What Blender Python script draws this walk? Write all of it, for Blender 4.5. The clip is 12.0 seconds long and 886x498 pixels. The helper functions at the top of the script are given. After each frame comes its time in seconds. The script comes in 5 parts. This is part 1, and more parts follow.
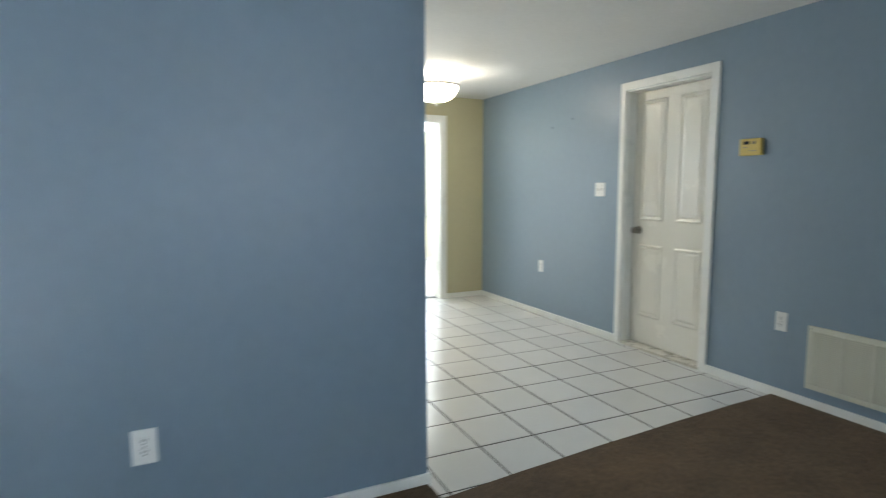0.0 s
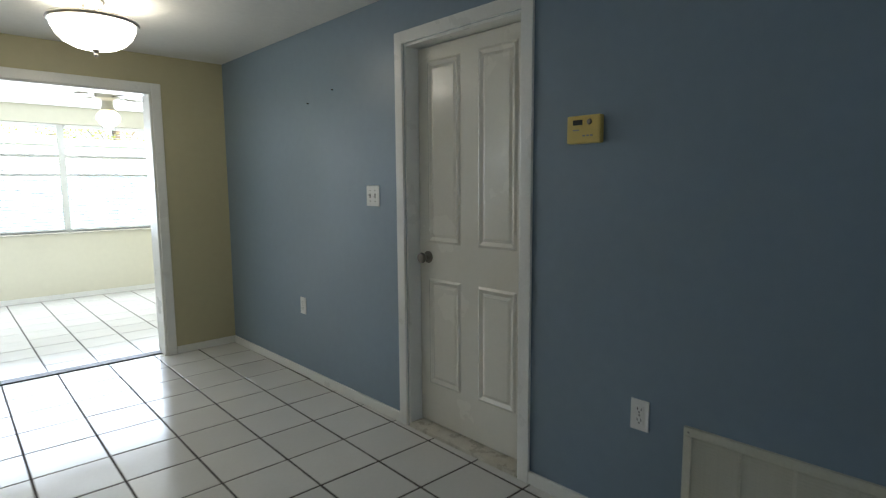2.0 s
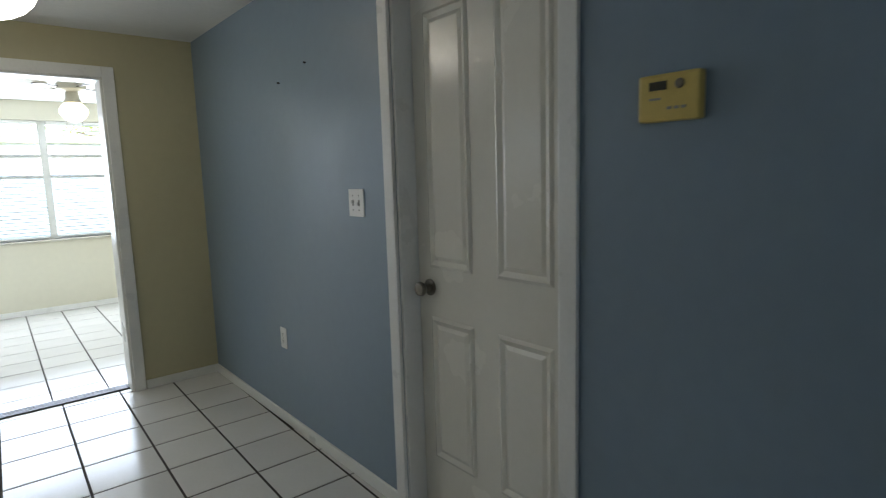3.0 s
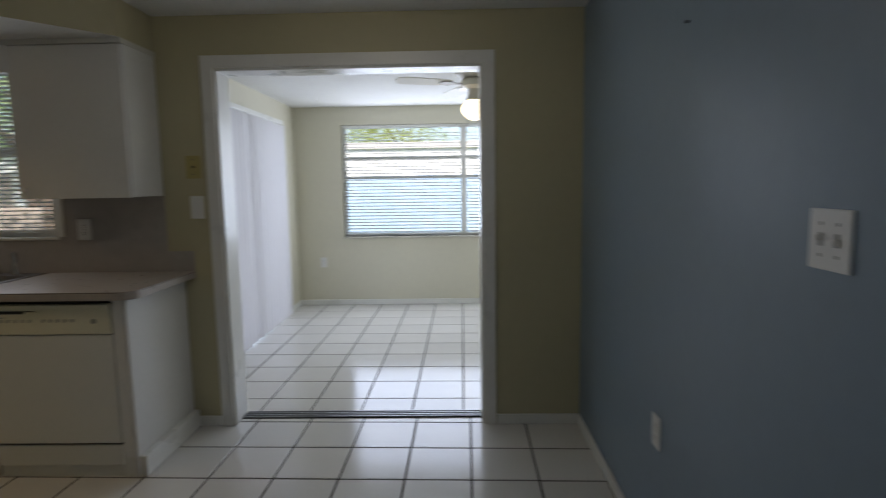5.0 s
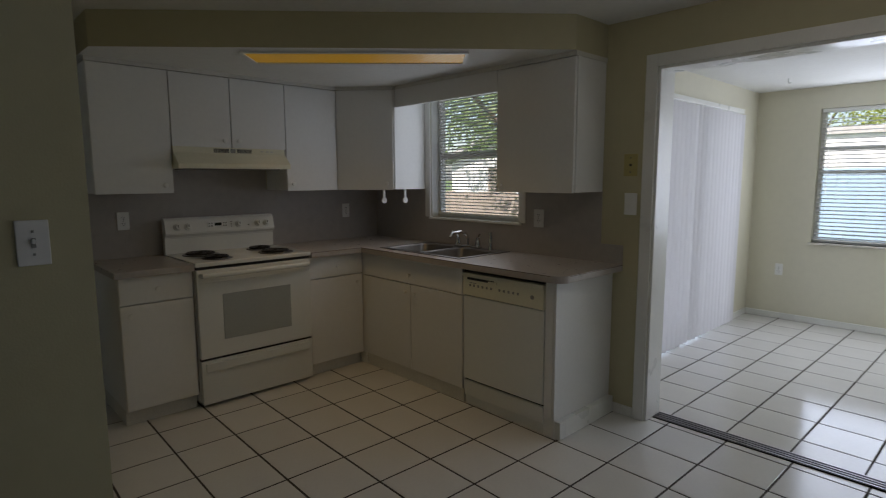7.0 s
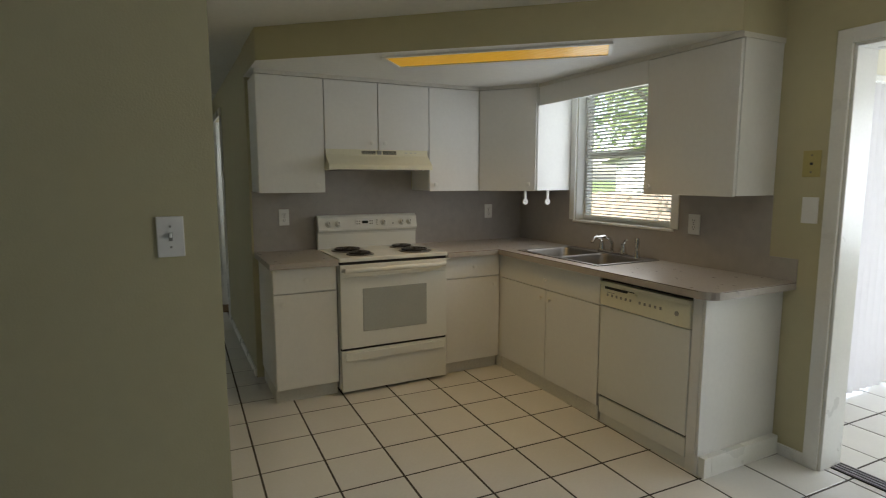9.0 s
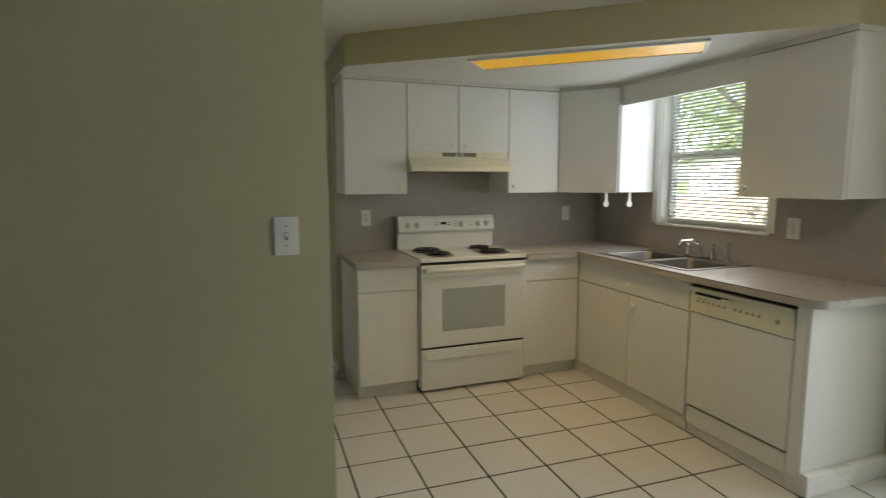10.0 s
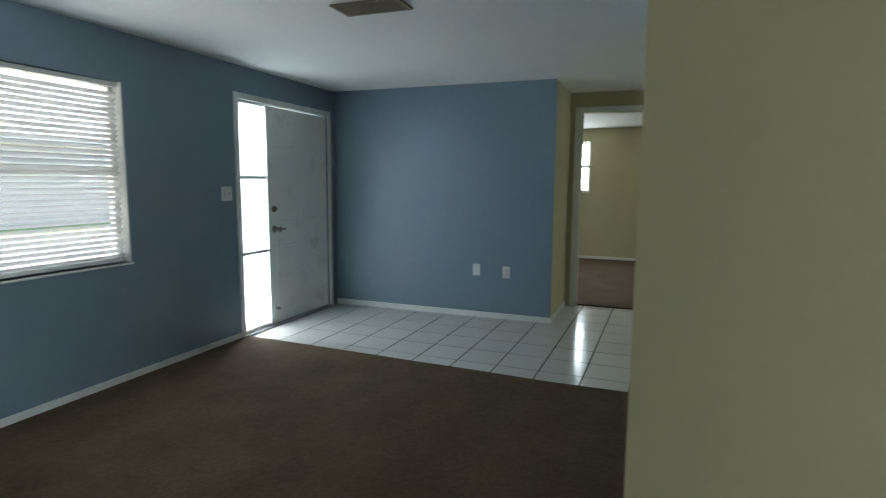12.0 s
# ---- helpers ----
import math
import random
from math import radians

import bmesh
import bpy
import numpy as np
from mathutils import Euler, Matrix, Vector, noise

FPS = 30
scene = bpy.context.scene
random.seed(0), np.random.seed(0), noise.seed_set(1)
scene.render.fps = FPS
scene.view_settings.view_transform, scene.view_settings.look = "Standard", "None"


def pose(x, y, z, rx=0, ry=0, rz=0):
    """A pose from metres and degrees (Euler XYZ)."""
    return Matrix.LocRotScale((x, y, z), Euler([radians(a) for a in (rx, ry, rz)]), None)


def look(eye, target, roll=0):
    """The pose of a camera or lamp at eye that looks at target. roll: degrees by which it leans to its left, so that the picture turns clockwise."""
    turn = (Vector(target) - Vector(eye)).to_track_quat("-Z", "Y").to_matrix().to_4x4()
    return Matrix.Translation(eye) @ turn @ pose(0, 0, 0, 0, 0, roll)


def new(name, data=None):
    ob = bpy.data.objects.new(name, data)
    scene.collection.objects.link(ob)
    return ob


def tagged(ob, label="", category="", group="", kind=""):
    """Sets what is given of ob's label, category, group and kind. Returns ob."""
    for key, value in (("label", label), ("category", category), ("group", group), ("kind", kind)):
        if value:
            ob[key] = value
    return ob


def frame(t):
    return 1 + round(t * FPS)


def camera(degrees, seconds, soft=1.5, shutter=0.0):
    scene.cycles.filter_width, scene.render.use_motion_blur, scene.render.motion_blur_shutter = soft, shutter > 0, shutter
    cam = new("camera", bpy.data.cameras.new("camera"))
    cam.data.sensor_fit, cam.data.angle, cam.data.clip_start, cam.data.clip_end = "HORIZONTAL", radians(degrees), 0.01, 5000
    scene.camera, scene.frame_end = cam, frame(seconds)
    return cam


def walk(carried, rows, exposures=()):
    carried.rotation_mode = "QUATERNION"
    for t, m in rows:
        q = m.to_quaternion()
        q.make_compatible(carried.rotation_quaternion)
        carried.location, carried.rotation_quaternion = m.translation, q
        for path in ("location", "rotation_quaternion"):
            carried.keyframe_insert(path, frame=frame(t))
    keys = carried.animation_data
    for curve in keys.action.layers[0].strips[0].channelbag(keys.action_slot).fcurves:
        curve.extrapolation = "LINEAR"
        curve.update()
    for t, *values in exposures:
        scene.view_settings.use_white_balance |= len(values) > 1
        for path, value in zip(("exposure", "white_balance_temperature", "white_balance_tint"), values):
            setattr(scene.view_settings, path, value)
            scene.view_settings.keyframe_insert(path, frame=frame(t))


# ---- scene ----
cam = camera(77.6, 12.0, 1.1, 0.4)
PATH = [
    (0, (-3.222, -5.654, 1.26), (-2.364, -3.861, 1.043), -0.1),
    (0.5, (-2.881, -5.349, 1.299), (-1.692, -3.757, 1.068), -0.2),
    (1, (-2.469, -5.079, 1.326), (-1.155, -3.59, 1.091), -0.5),
    (1.5, (-2.155, -4.783, 1.35), (-0.799, -3.335, 1.097), -0.9),
    (2, (-1.853, -4.526, 1.31), (-0.487, -3.083, 1.079), -0.4),
    (2.5, (-1.5, -4.255, 1.345), (-0.15, -2.797, 1.112), -0.5),
    (2.7, (-1.384, -4.148, 1.359), (-0.045, -2.683, 1.106), -1.1),
    (4.3, (-0.722, -3.312, 1.358), (-0.219, -1.391, 1.12), -1.1),
    (4.5, (-0.714, -3.208, 1.36), (-0.362, -1.253, 1.124), -1.1),
    (5, (-0.697, -3.032, 1.365), (-0.741, -1.046, 1.133), -0.9),
    (5.5, (-0.612, -2.916, 1.379), (-1.367, -1.077, 1.159), -1.0),
    (6, (-0.622, -2.969, 1.366), (-1.742, -1.326, 1.154), -0.8),
    (6.5, (-0.543, -3.016, 1.366), (-1.866, -1.533, 1.135), -0.7),
    (7, (-0.558, -2.959, 1.41), (-2.0, -1.597, 1.156), -0.2),
    (9, (-0.538, -2.76, 1.413), (-2.314, -1.874, 1.161), -0.1),
    (9.5, (-0.546, -2.789, 1.413), (-2.359, -1.983, 1.162), -0.1),
    (10, (-0.575, -2.888, 1.416), (-2.438, -2.201, 1.169), -0.1),
    (10.5, (-0.615, -3.072, 1.406), (-2.571, -2.727, 1.173), -0.2),
    (11, (-0.546, -3.309, 1.396), (-2.527, -3.453, 1.162), 0.3),
    (11.5, (-0.615, -3.401, 1.376), (-2.533, -3.913, 1.134), 0.35),
    (12, (-0.642, -3.569, 1.345), (-2.497, -4.275, 1.102), 0.4),
]
# seconds, stops, kelvin, tint
EXPOSURES = [(0, 3.45, 6400, 9), (0.5, 2.95, 6400, 9), (1, 2.75, 6400, 9), (1.5, 2.45, 6400, 9), (2.5, 2.0, 6350, 10), (4.5, 1.75, 6200, 14), (5, 0.88, 6250, 16), (5.5, 0.28, 6250, 17), (6.5, 0.5, 6350, 16), (7, 0.68, 6400, 16), (9, 1.9, 6850, 11), (9.5, 2.2, 6850, 10), (10, 2.35, 6800, 9), (10.5, 2.65, 6700, 6), (11, 2.85, 6450, 3), (11.5, 2.87, 6350, 2), (12, 2.8, 6400, 3)]
walk(cam, [(t, look(eye, target, roll)) for t, eye, target, roll in PATH], EXPOSURES)

# ---- world and light ----
world = bpy.data.worlds.new("world")
scene.world = world
world.use_nodes = True
wn = world.node_tree
sky = wn.nodes.new("ShaderNodeTexSky")
sky.sky_type, sky.sun_disc = "NISHITA", False
sky.sun_elevation, sky.sun_rotation = radians(52), radians(155)
sky.air_density, sky.dust_density = 1.0, 2.0
wn.links.new(sky.outputs[0], wn.nodes["Background"].inputs[0])
wn.nodes["Background"].inputs[1].default_value = 0.15
sun = new("sun", bpy.data.lights.new("sun", "SUN"))
sun.data.energy, sun.data.angle, sun.data.color = 5.0, radians(0.5), (1, 0.95, 0.87)
sun.matrix_world = look((20 * math.sin(radians(155)), 20 * math.cos(radians(155)), 26), (0, 0, 0))


def area(name, place, aim, sx, sy, watts, colour, spread=180):
    """A rectangular lamp: sky light at an opening, the kitchen tubes, or added fill."""
    l = new(name, bpy.data.lights.new(name, "AREA"))
    l.data.shape, l.data.size, l.data.size_y, l.data.energy, l.data.color = "RECTANGLE", sx, sy, watts, colour
    l.data.spread = radians(spread)
    l.matrix_world = look(place, aim)
    return l


YSW, SUN_N = -6.80, 3.24
SKYC = (0.84, 0.92, 1.0)
area("sky_front_window", (-2.47, YSW + 0.012, 1.38), (-2.47, -3, 1.38), 1.66, 1.12, 1.4, (0.72, 0.87, 1.0))
area("sky_sidelight", (-4.55, YSW - 0.2, 1.0), (-4.55, -3, 0.9), 0.34, 1.9, 3.3, (0.72, 0.87, 1.0))
area("sky_patio_door", (-2.74, 1.77, 1.0), (0, 1.77, 1.0), 1.8, 1.95, 10, SKYC)
area("sky_bedroom_window", (-10.75, -5.1, 1.6), (-8, -4.4, 0.8), 0.9, 0.85, 4.5, SKYC)
# added fill lamp before a solid side room wall, brightens the dark hall
area("fill_side_room", (-6.75, -1.62, 1.4), (-6.75, -4, 0.9), 0.7, 0.9, 2, SKYC)
area("sky_sunroom_window", (-0.60, SUN_N + 0.005, 1.43), (-0.60, 0, 1.43), 2.6, 1.25, 21, (0.80, 0.88, 1.0))
area("sky_kitchen_window", (-3.41, 0.015, 1.58), (-3.41, -2.2, 1.58), 0.7, 0.85, 1.5, SKYC)
area("kitchen_tubes", (-3.24, -1.085, 2.075), (-3.24, -1.085, 0), 0.9, 0.2, 0.70, (1.0, 0.66, 0.25), 120)


# ---- materials ----
def nodes(name):
    m = bpy.data.materials.new(name)
    m.use_nodes = True
    return m, m.node_tree, m.node_tree.nodes["Principled BSDF"]


def mk(name, col, rough=0.5, metal=0.0, var=0.06, scale=6.0, bump=0.0, bscale=250.0, spec=0.5, rvar=0.0, isl=0.0, stain=None):
    """Base colour varied at two scales, roughness variation and fine relief."""
    m, t, p = nodes(name)
    N, L = t.nodes.new, t.links.new
    co = N("ShaderNodeTexCoord")
    n1, n2 = N("ShaderNodeTexNoise"), N("ShaderNodeTexNoise")
    n1.inputs["Scale"].default_value, n1.inputs["Detail"].default_value = scale, 4
    n2.inputs["Scale"].default_value, n2.inputs["Detail"].default_value = scale * 14, 3
    for n in (n1, n2):
        L(co.outputs["Object"], n.inputs["Vector"])
    add = N("ShaderNodeMath")
    add.operation = "ADD"
    L(n1.outputs["Fac"], add.inputs[0])
    L(n2.outputs["Fac"], add.inputs[1])
    mr = N("ShaderNodeMapRange")
    mr.inputs[1].default_value, mr.inputs[2].default_value = 0.6, 1.4
    mr.inputs[3].default_value, mr.inputs[4].default_value = 1 - var, 1 + var
    L(add.outputs[0], mr.inputs[0])
    last = mr.outputs[0]
    if isl:
        oi = N("ShaderNodeObjectInfo")
        r2 = N("ShaderNodeMapRange")
        r2.inputs[3].default_value, r2.inputs[4].default_value = 1 - isl, 1 + isl
        L(oi.outputs["Random"], r2.inputs[0])
        mu = N("ShaderNodeMath")
        mu.operation = "MULTIPLY"
        L(last, mu.inputs[0])
        L(r2.outputs[0], mu.inputs[1])
        last = mu.outputs[0]
    mul = N("ShaderNodeVectorMath")
    mul.operation = "SCALE"
    mul.inputs[0].default_value = col
    L(last, mul.inputs["Scale"])
    out = mul.outputs[0]
    if stain:
        n3 = N("ShaderNodeTexNoise")
        n3.inputs["Scale"].default_value, n3.inputs["Detail"].default_value = 2.3, 6
        L(co.outputs["Object"], n3.inputs["Vector"])
        r3 = N("ShaderNodeMapRange")
        r3.inputs[1].default_value, r3.inputs[2].default_value, r3.inputs[4].default_value = 0.55, 0.8, stain[1]
        L(n3.outputs["Fac"], r3.inputs[0])
        mix = N("ShaderNodeMix")
        mix.data_type = "RGBA"
        L(r3.outputs[0], mix.inputs["Factor"])
        L(out, mix.inputs[6])
        mix.inputs[7].default_value = (*stain[0], 1)
        out = mix.outputs[2]
    L(out, p.inputs["Base Color"])
    p.inputs["Roughness"].default_value, p.inputs["Metallic"].default_value = rough, metal
    p.inputs["Specular IOR Level"].default_value = spec
    if rvar:
        r4 = N("ShaderNodeMapRange")
        r4.inputs[1].default_value, r4.inputs[2].default_value = 0.3, 0.7
        r4.inputs[3].default_value, r4.inputs[4].default_value = max(0.02, rough - rvar), rough + rvar
        L(n1.outputs["Fac"], r4.inputs[0])
        L(r4.outputs[0], p.inputs["Roughness"])
    if bump:
        nb, b = N("ShaderNodeTexNoise"), N("ShaderNodeBump")
        nb.inputs["Scale"].default_value, nb.inputs["Detail"].default_value = bscale, 3
        L(co.outputs["Object"], nb.inputs["Vector"])
        L(nb.outputs["Fac"], b.inputs["Height"])
        b.inputs["Strength"].default_value, b.inputs["Distance"].default_value = bump, 0.002
        L(b.outputs[0], p.inputs["Normal"])
    return m


def glow(name, col, strength, base=(0.8, 0.8, 0.8), rough=0.3):
    m, t, p = nodes(name)
    p.inputs["Base Color"].default_value = (*base, 1)
    p.inputs["Emission Color"].default_value = (*col, 1)
    p.inputs["Emission Strength"].default_value = strength
    p.inputs["Roughness"].default_value = rough
    return m


def sheer(name, col, through_col, mixf, rough=0.6):
    """Thin material that lets light through diffusely."""
    m, t, p = nodes(name)
    p.inputs["Base Color"].default_value, p.inputs["Roughness"].default_value = (*col, 1), rough
    tr, mx = t.nodes.new("ShaderNodeBsdfTranslucent"), t.nodes.new("ShaderNodeMixShader")
    tr.inputs[0].default_value = (*through_col, 1)
    mx.inputs[0].default_value = mixf
    t.links.new(p.outputs[0], mx.inputs[1])
    t.links.new(tr.outputs[0], mx.inputs[2])
    t.links.new(mx.outputs[0], t.nodes["Material Output"].inputs[0])
    return m


def glassy(name, rough=0.0, col=(1, 1, 1)):
    m, t, p = nodes(name)
    p.inputs["Base Color"].default_value = (*col, 1)
    p.inputs["Roughness"].default_value, p.inputs["IOR"].default_value = rough, 1.45
    p.inputs["Transmission Weight"].default_value = 1
    return m


BLUE = mk("blue_wall_paint", (0.21, 0.28, 0.345), 0.37, var=0.04, scale=1.3, bump=0.25, bscale=160, rvar=0.06)
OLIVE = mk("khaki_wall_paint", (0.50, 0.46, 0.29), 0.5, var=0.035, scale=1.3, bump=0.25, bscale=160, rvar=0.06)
CREAM = mk("cream_wall_paint", (0.67, 0.64, 0.51), 0.55, var=0.03, scale=1.3, bump=0.25, bscale=160)
CEIL = mk("ceiling_paint", (0.76, 0.76, 0.73), 0.8, var=0.04, scale=2.0, bump=0.9, bscale=90)
TRIM = mk("white_trim_paint", (0.78, 0.78, 0.74), 0.32, var=0.04, scale=5, bump=0.1, bscale=60, rvar=0.08)
DOORP = mk("door_paint", (0.75, 0.73, 0.65), 0.25, var=0.02, scale=3, bump=0.07, bscale=45, rvar=0.07)
CAB = mk("cabinet_laminate", (0.77, 0.77, 0.75), 0.38, var=0.03, scale=3, bump=0.06, bscale=120, rvar=0.08)
KICKM = mk("toe_kick_vinyl", (0.66, 0.65, 0.60), 0.5, var=0.1, scale=6)
APPL = mk("appliance_enamel", (0.77, 0.78, 0.74), 0.2, var=0.02, scale=3, rvar=0.05)
ALMOND = mk("almond_plastic", (0.76, 0.74, 0.58), 0.35, var=0.04, scale=4)
GREYW = mk("oven_window_glass", (0.40, 0.42, 0.39), 0.12, var=0.05, scale=5, rvar=0.04)
COUNT = mk("counter_laminate", (0.42, 0.385, 0.355), 0.36, var=0.16, scale=26, rvar=0.09)
SEAM = mk("laminate_seam", (0.10, 0.065, 0.045), 0.5, var=0.15, scale=20)
SPLASH = mk("backsplash_laminate", (0.40, 0.372, 0.345), 0.42, var=0.10, scale=18, rvar=0.08)
STEEL = mk("brushed_steel", (0.24, 0.22, 0.20), 0.40, 1.0, var=0.10, scale=30, rvar=0.10)
CHROME = mk("chrome", (0.72, 0.71, 0.69), 0.10, 1.0, var=0.03)
NICKEL = mk("brushed_nickel", (0.42, 0.40, 0.36), 0.32, 1.0, var=0.08, scale=20)
DARK = mk("dark_gap", (0.02, 0.02, 0.02), 0.6)
COIL = mk("burner_coil_metal", (0.025, 0.023, 0.022), 0.45, 0.3, var=0.2)
DRIP = mk("drip_pan_metal", (0.10, 0.095, 0.09), 0.35, 0.8, var=0.2)
GREYP = mk("grey_print", (0.28, 0.28, 0.25), 0.5)
LCD = mk("dark_display", (0.03, 0.035, 0.03), 0.15)
PLATE = mk("white_plate_plastic", (0.80, 0.80, 0.77), 0.3, var=0.02)
YPLATE = mk("yellowed_plastic", (0.62, 0.47, 0.13), 0.38, var=0.07, scale=30)
YDULL = mk("dull_ochre_plastic", (0.44, 0.37, 0.14), 0.42, var=0.07, scale=30)
YPALE = mk("pale_yellow_plastic", (0.72, 0.66, 0.36), 0.38, var=0.06, scale=30)
TILE = mk("glazed_floor_tile", (0.68, 0.67, 0.635), 0.14, var=0.035, scale=4, bump=0.07, bscale=25, rvar=0.035, isl=0.035)
GROUT = mk("dark_grout", (0.05, 0.041, 0.032), 0.9, var=0.3, scale=9, bump=0.5, bscale=300)
MARBLE = mk("marble_sill", (0.55, 0.52, 0.44), 0.3, var=0.18, scale=16, rvar=0.1, stain=((0.32, 0.28, 0.2), 0.7))
ALU = mk("track_aluminium", (0.33, 0.33, 0.34), 0.38, 0.9, var=0.15, scale=20)
SLAT = sheer("blind_slat", (0.80, 0.79, 0.78), (0.92, 0.88, 0.86), 0.12, 0.45)
VANE = sheer("vertical_vane", (0.80, 0.79, 0.82), (0.92, 0.90, 0.94), 0.20, 0.5)
GLASS = glassy("window_glass")
FROST = sheer("frosted_glass", (0.9, 0.92, 0.92), (0.97, 0.98, 1.0), 0.85, 0.3)
BOWL = glow("lit_glass_bowl", (1.0, 0.92, 0.78), 1.95, (0.85, 0.85, 0.82))
FANGLOBE = glow("lit_fan_globe", (1.0, 0.82, 0.50), 1.3, (0.85, 0.82, 0.7))
AMBER = glow("yellowed_lit_diffuser", (1.0, 0.54, 0.010), 0.064, (0.75, 0.42, 0.05), 0.35)
FANP = mk("fan_cream_paint", (0.66, 0.63, 0.53), 0.4, var=0.05)
FOBRASS = mk("antique_metal", (0.20, 0.18, 0.15), 0.3, 0.9, var=0.2)
REGM = mk("brown_register_paint", (0.20, 0.15, 0.10), 0.5, var=0.2, scale=12)
VENTM = mk("grille_enamel", (0.60, 0.59, 0.49), 0.42, var=0.06, scale=8)
GRASS = mk("lawn_grass", (0.10, 0.15, 0.045), 0.9, var=0.4, scale=3, bump=1.0, bscale=60)
BARK = mk("tree_bark", (0.12, 0.09, 0.065), 0.9, var=0.35, scale=12, bump=1.0, bscale=40)
FENCEM = mk("pale_fence_paint", (0.38, 0.52, 0.68), 0.6, var=0.08, scale=4, isl=0.06)
HOUSEM = mk("white_stucco", (0.74, 0.73, 0.70), 0.8, var=0.06, scale=3, bump=0.6, bscale=80)
HOUSET = mk("tan_stucco", (0.52, 0.46, 0.40), 0.8, var=0.08, scale=3, bump=0.6, bscale=80)
ROOFM = mk("roof_shingle", (0.46, 0.44, 0.42), 0.85, var=0.25, scale=8, bump=0.8, bscale=40)
WOODF = mk("weathered_wood", (0.34, 0.28, 0.23), 0.8, var=0.25, scale=9, isl=0.15)
LEAF = sheer("tree_leaf", (0.17, 0.23, 0.10), (0.42, 0.52, 0.22), 0.5, 0.5)
LEAFY = sheer("pale_tree_leaf", (0.22, 0.26, 0.06), (0.52, 0.56, 0.12), 0.55, 0.5)


def carpet_material():
    m = mk("brown_pile_carpet", (0.112, 0.070, 0.035), 0.95, var=0.42, scale=3.2, bump=1.0, bscale=420, spec=0.1)
    t = m.node_tree
    t.nodes["Principled BSDF"].inputs["Sheen Weight"].default_value = 0.08
    return m


CARPET = carpet_material()


# ---- mesh helpers ----
def box(bm, x0, x1, y0, y1, z0, z1, bev=0.0):
    vs = [bm.verts.new((x, y, z)) for x in (x0, x1) for y in (y0, y1) for z in (z0, z1)]
    fs = [bm.faces.new([vs[i] for i in q]) for q in ((0, 1, 3, 2), (4, 6, 7, 5), (0, 4, 5, 1), (2, 3, 7, 6), (0, 2, 6, 4), (1, 5, 7, 3))]
    if bev:
        es = list({e for f in fs for e in f.edges})
        bmesh.ops.bevel(bm, geom=es, offset=bev, segments=2, affect="EDGES", profile=0.6)
    return bm


def prism(bm, poly, z0, z1, bev=0.0):
    lo = [bm.verts.new((x, y, z0)) for x, y in poly]
    hi = [bm.verts.new((x, y, z1)) for x, y in poly]
    top = bm.faces.new(hi)
    bm.faces.new(lo[::-1])
    n = len(poly)
    for i in range(n):
        bm.faces.new((lo[i], lo[(i + 1) % n], hi[(i + 1) % n], hi[i]))
    if bev:
        bmesh.ops.bevel(bm, geom=list(top.edges), offset=bev, segments=2, affect="EDGES", profile=0.6)
    return bm


def lathe(bm, prof, centre, seg=32, up=(0, 0, 1)):
    """Turns (radius, height) pairs round an axis through centre."""
    q = Vector((0, 0, 1)).rotation_difference(Vector(up))
    rings = []
    for r, h in prof:
        if r < 1e-5:
            rings.append([bm.verts.new(Vector(centre) + q @ Vector((0, 0, h)))])
        else:
            rings.append([bm.verts.new(Vector(centre) + q @ Vector((r * math.cos(2 * math.pi * k / seg), r * math.sin(2 * math.pi * k / seg), h))) for k in range(seg)])
    for a, b in zip(rings, rings[1:]):
        for k in range(seg):
            k2 = (k + 1) % seg
            if len(a) > 1 and len(b) > 1:
                bm.faces.new((a[k], a[k2], b[k2], b[k]))
            elif len(b) > 1:
                bm.faces.new((a[0], b[k2], b[k]))
            elif len(a) > 1:
                bm.faces.new((a[k], a[k2], b[0]))
    return bm


def rod(bm, p, q, r, seg=10, r2=None):
    p, q = Vector(p), Vector(q)
    n = (q - p).length
    return lathe(bm, [(0, 0), (r, 0), (r2 if r2 is not None else r, n), (0, n)], p, seg, (q - p).normalized())


def tube(bm, pts, r, seg=10):
    """A round tube through points, with shared rings."""
    pts = [Vector(p) for p in pts]
    rings = []
    for i, p in enumerate(pts):
        d = (pts[min(i + 1, len(pts) - 1)] - pts[max(i - 1, 0)]).normalized()
        q = Vector((0, 0, 1)).rotation_difference(d)
        rings.append([bm.verts.new(p + q @ Vector((r * math.cos(2 * math.pi * k / seg), r * math.sin(2 * math.pi * k / seg), 0))) for k in range(seg)])
    for a, b in zip(rings, rings[1:]):
        for k in range(seg):
            bm.faces.new((a[k], a[(k + 1) % seg], b[(k + 1) % seg], b[k]))
    bm.faces.new(rings[0][::-1])
    bm.faces.new(rings[-1])
    return bm


def link(name, bm, material, smooth=False):
    bmesh.ops.recalc_face_normals(bm, faces=bm.faces)
    me = bpy.data.meshes.new(name)
    if smooth:
        for f in bm.faces:
            f.smooth = True
        for e in bm.edges:
            if len(e.link_faces) == 2 and e.calc_face_angle() > 0.7:
                e.smooth = False
    bm.to_mesh(me)
    bm.free()
    me.materials.append(material)
    return new(name, me)


def part(name, bm, material, parent, label="", smooth=False):
    ob = link(name, bm, material, smooth)
    ob.parent = parent
    ob.matrix_parent_inverse = Matrix.Translation(-parent.location) if parent.parent is None else Matrix()
    if label:
        ob["label"] = label
    return ob


def thing(name, at, label, category, group=""):
    ob = new(name)
    ob.empty_display_size = 0.05
    ob.location = at
    return tagged(ob, label, category, group)


def structure(name, bm, material, label="", smooth=False):
    return tagged(link(name, bm, material, smooth), label=label, category="", kind="structure")


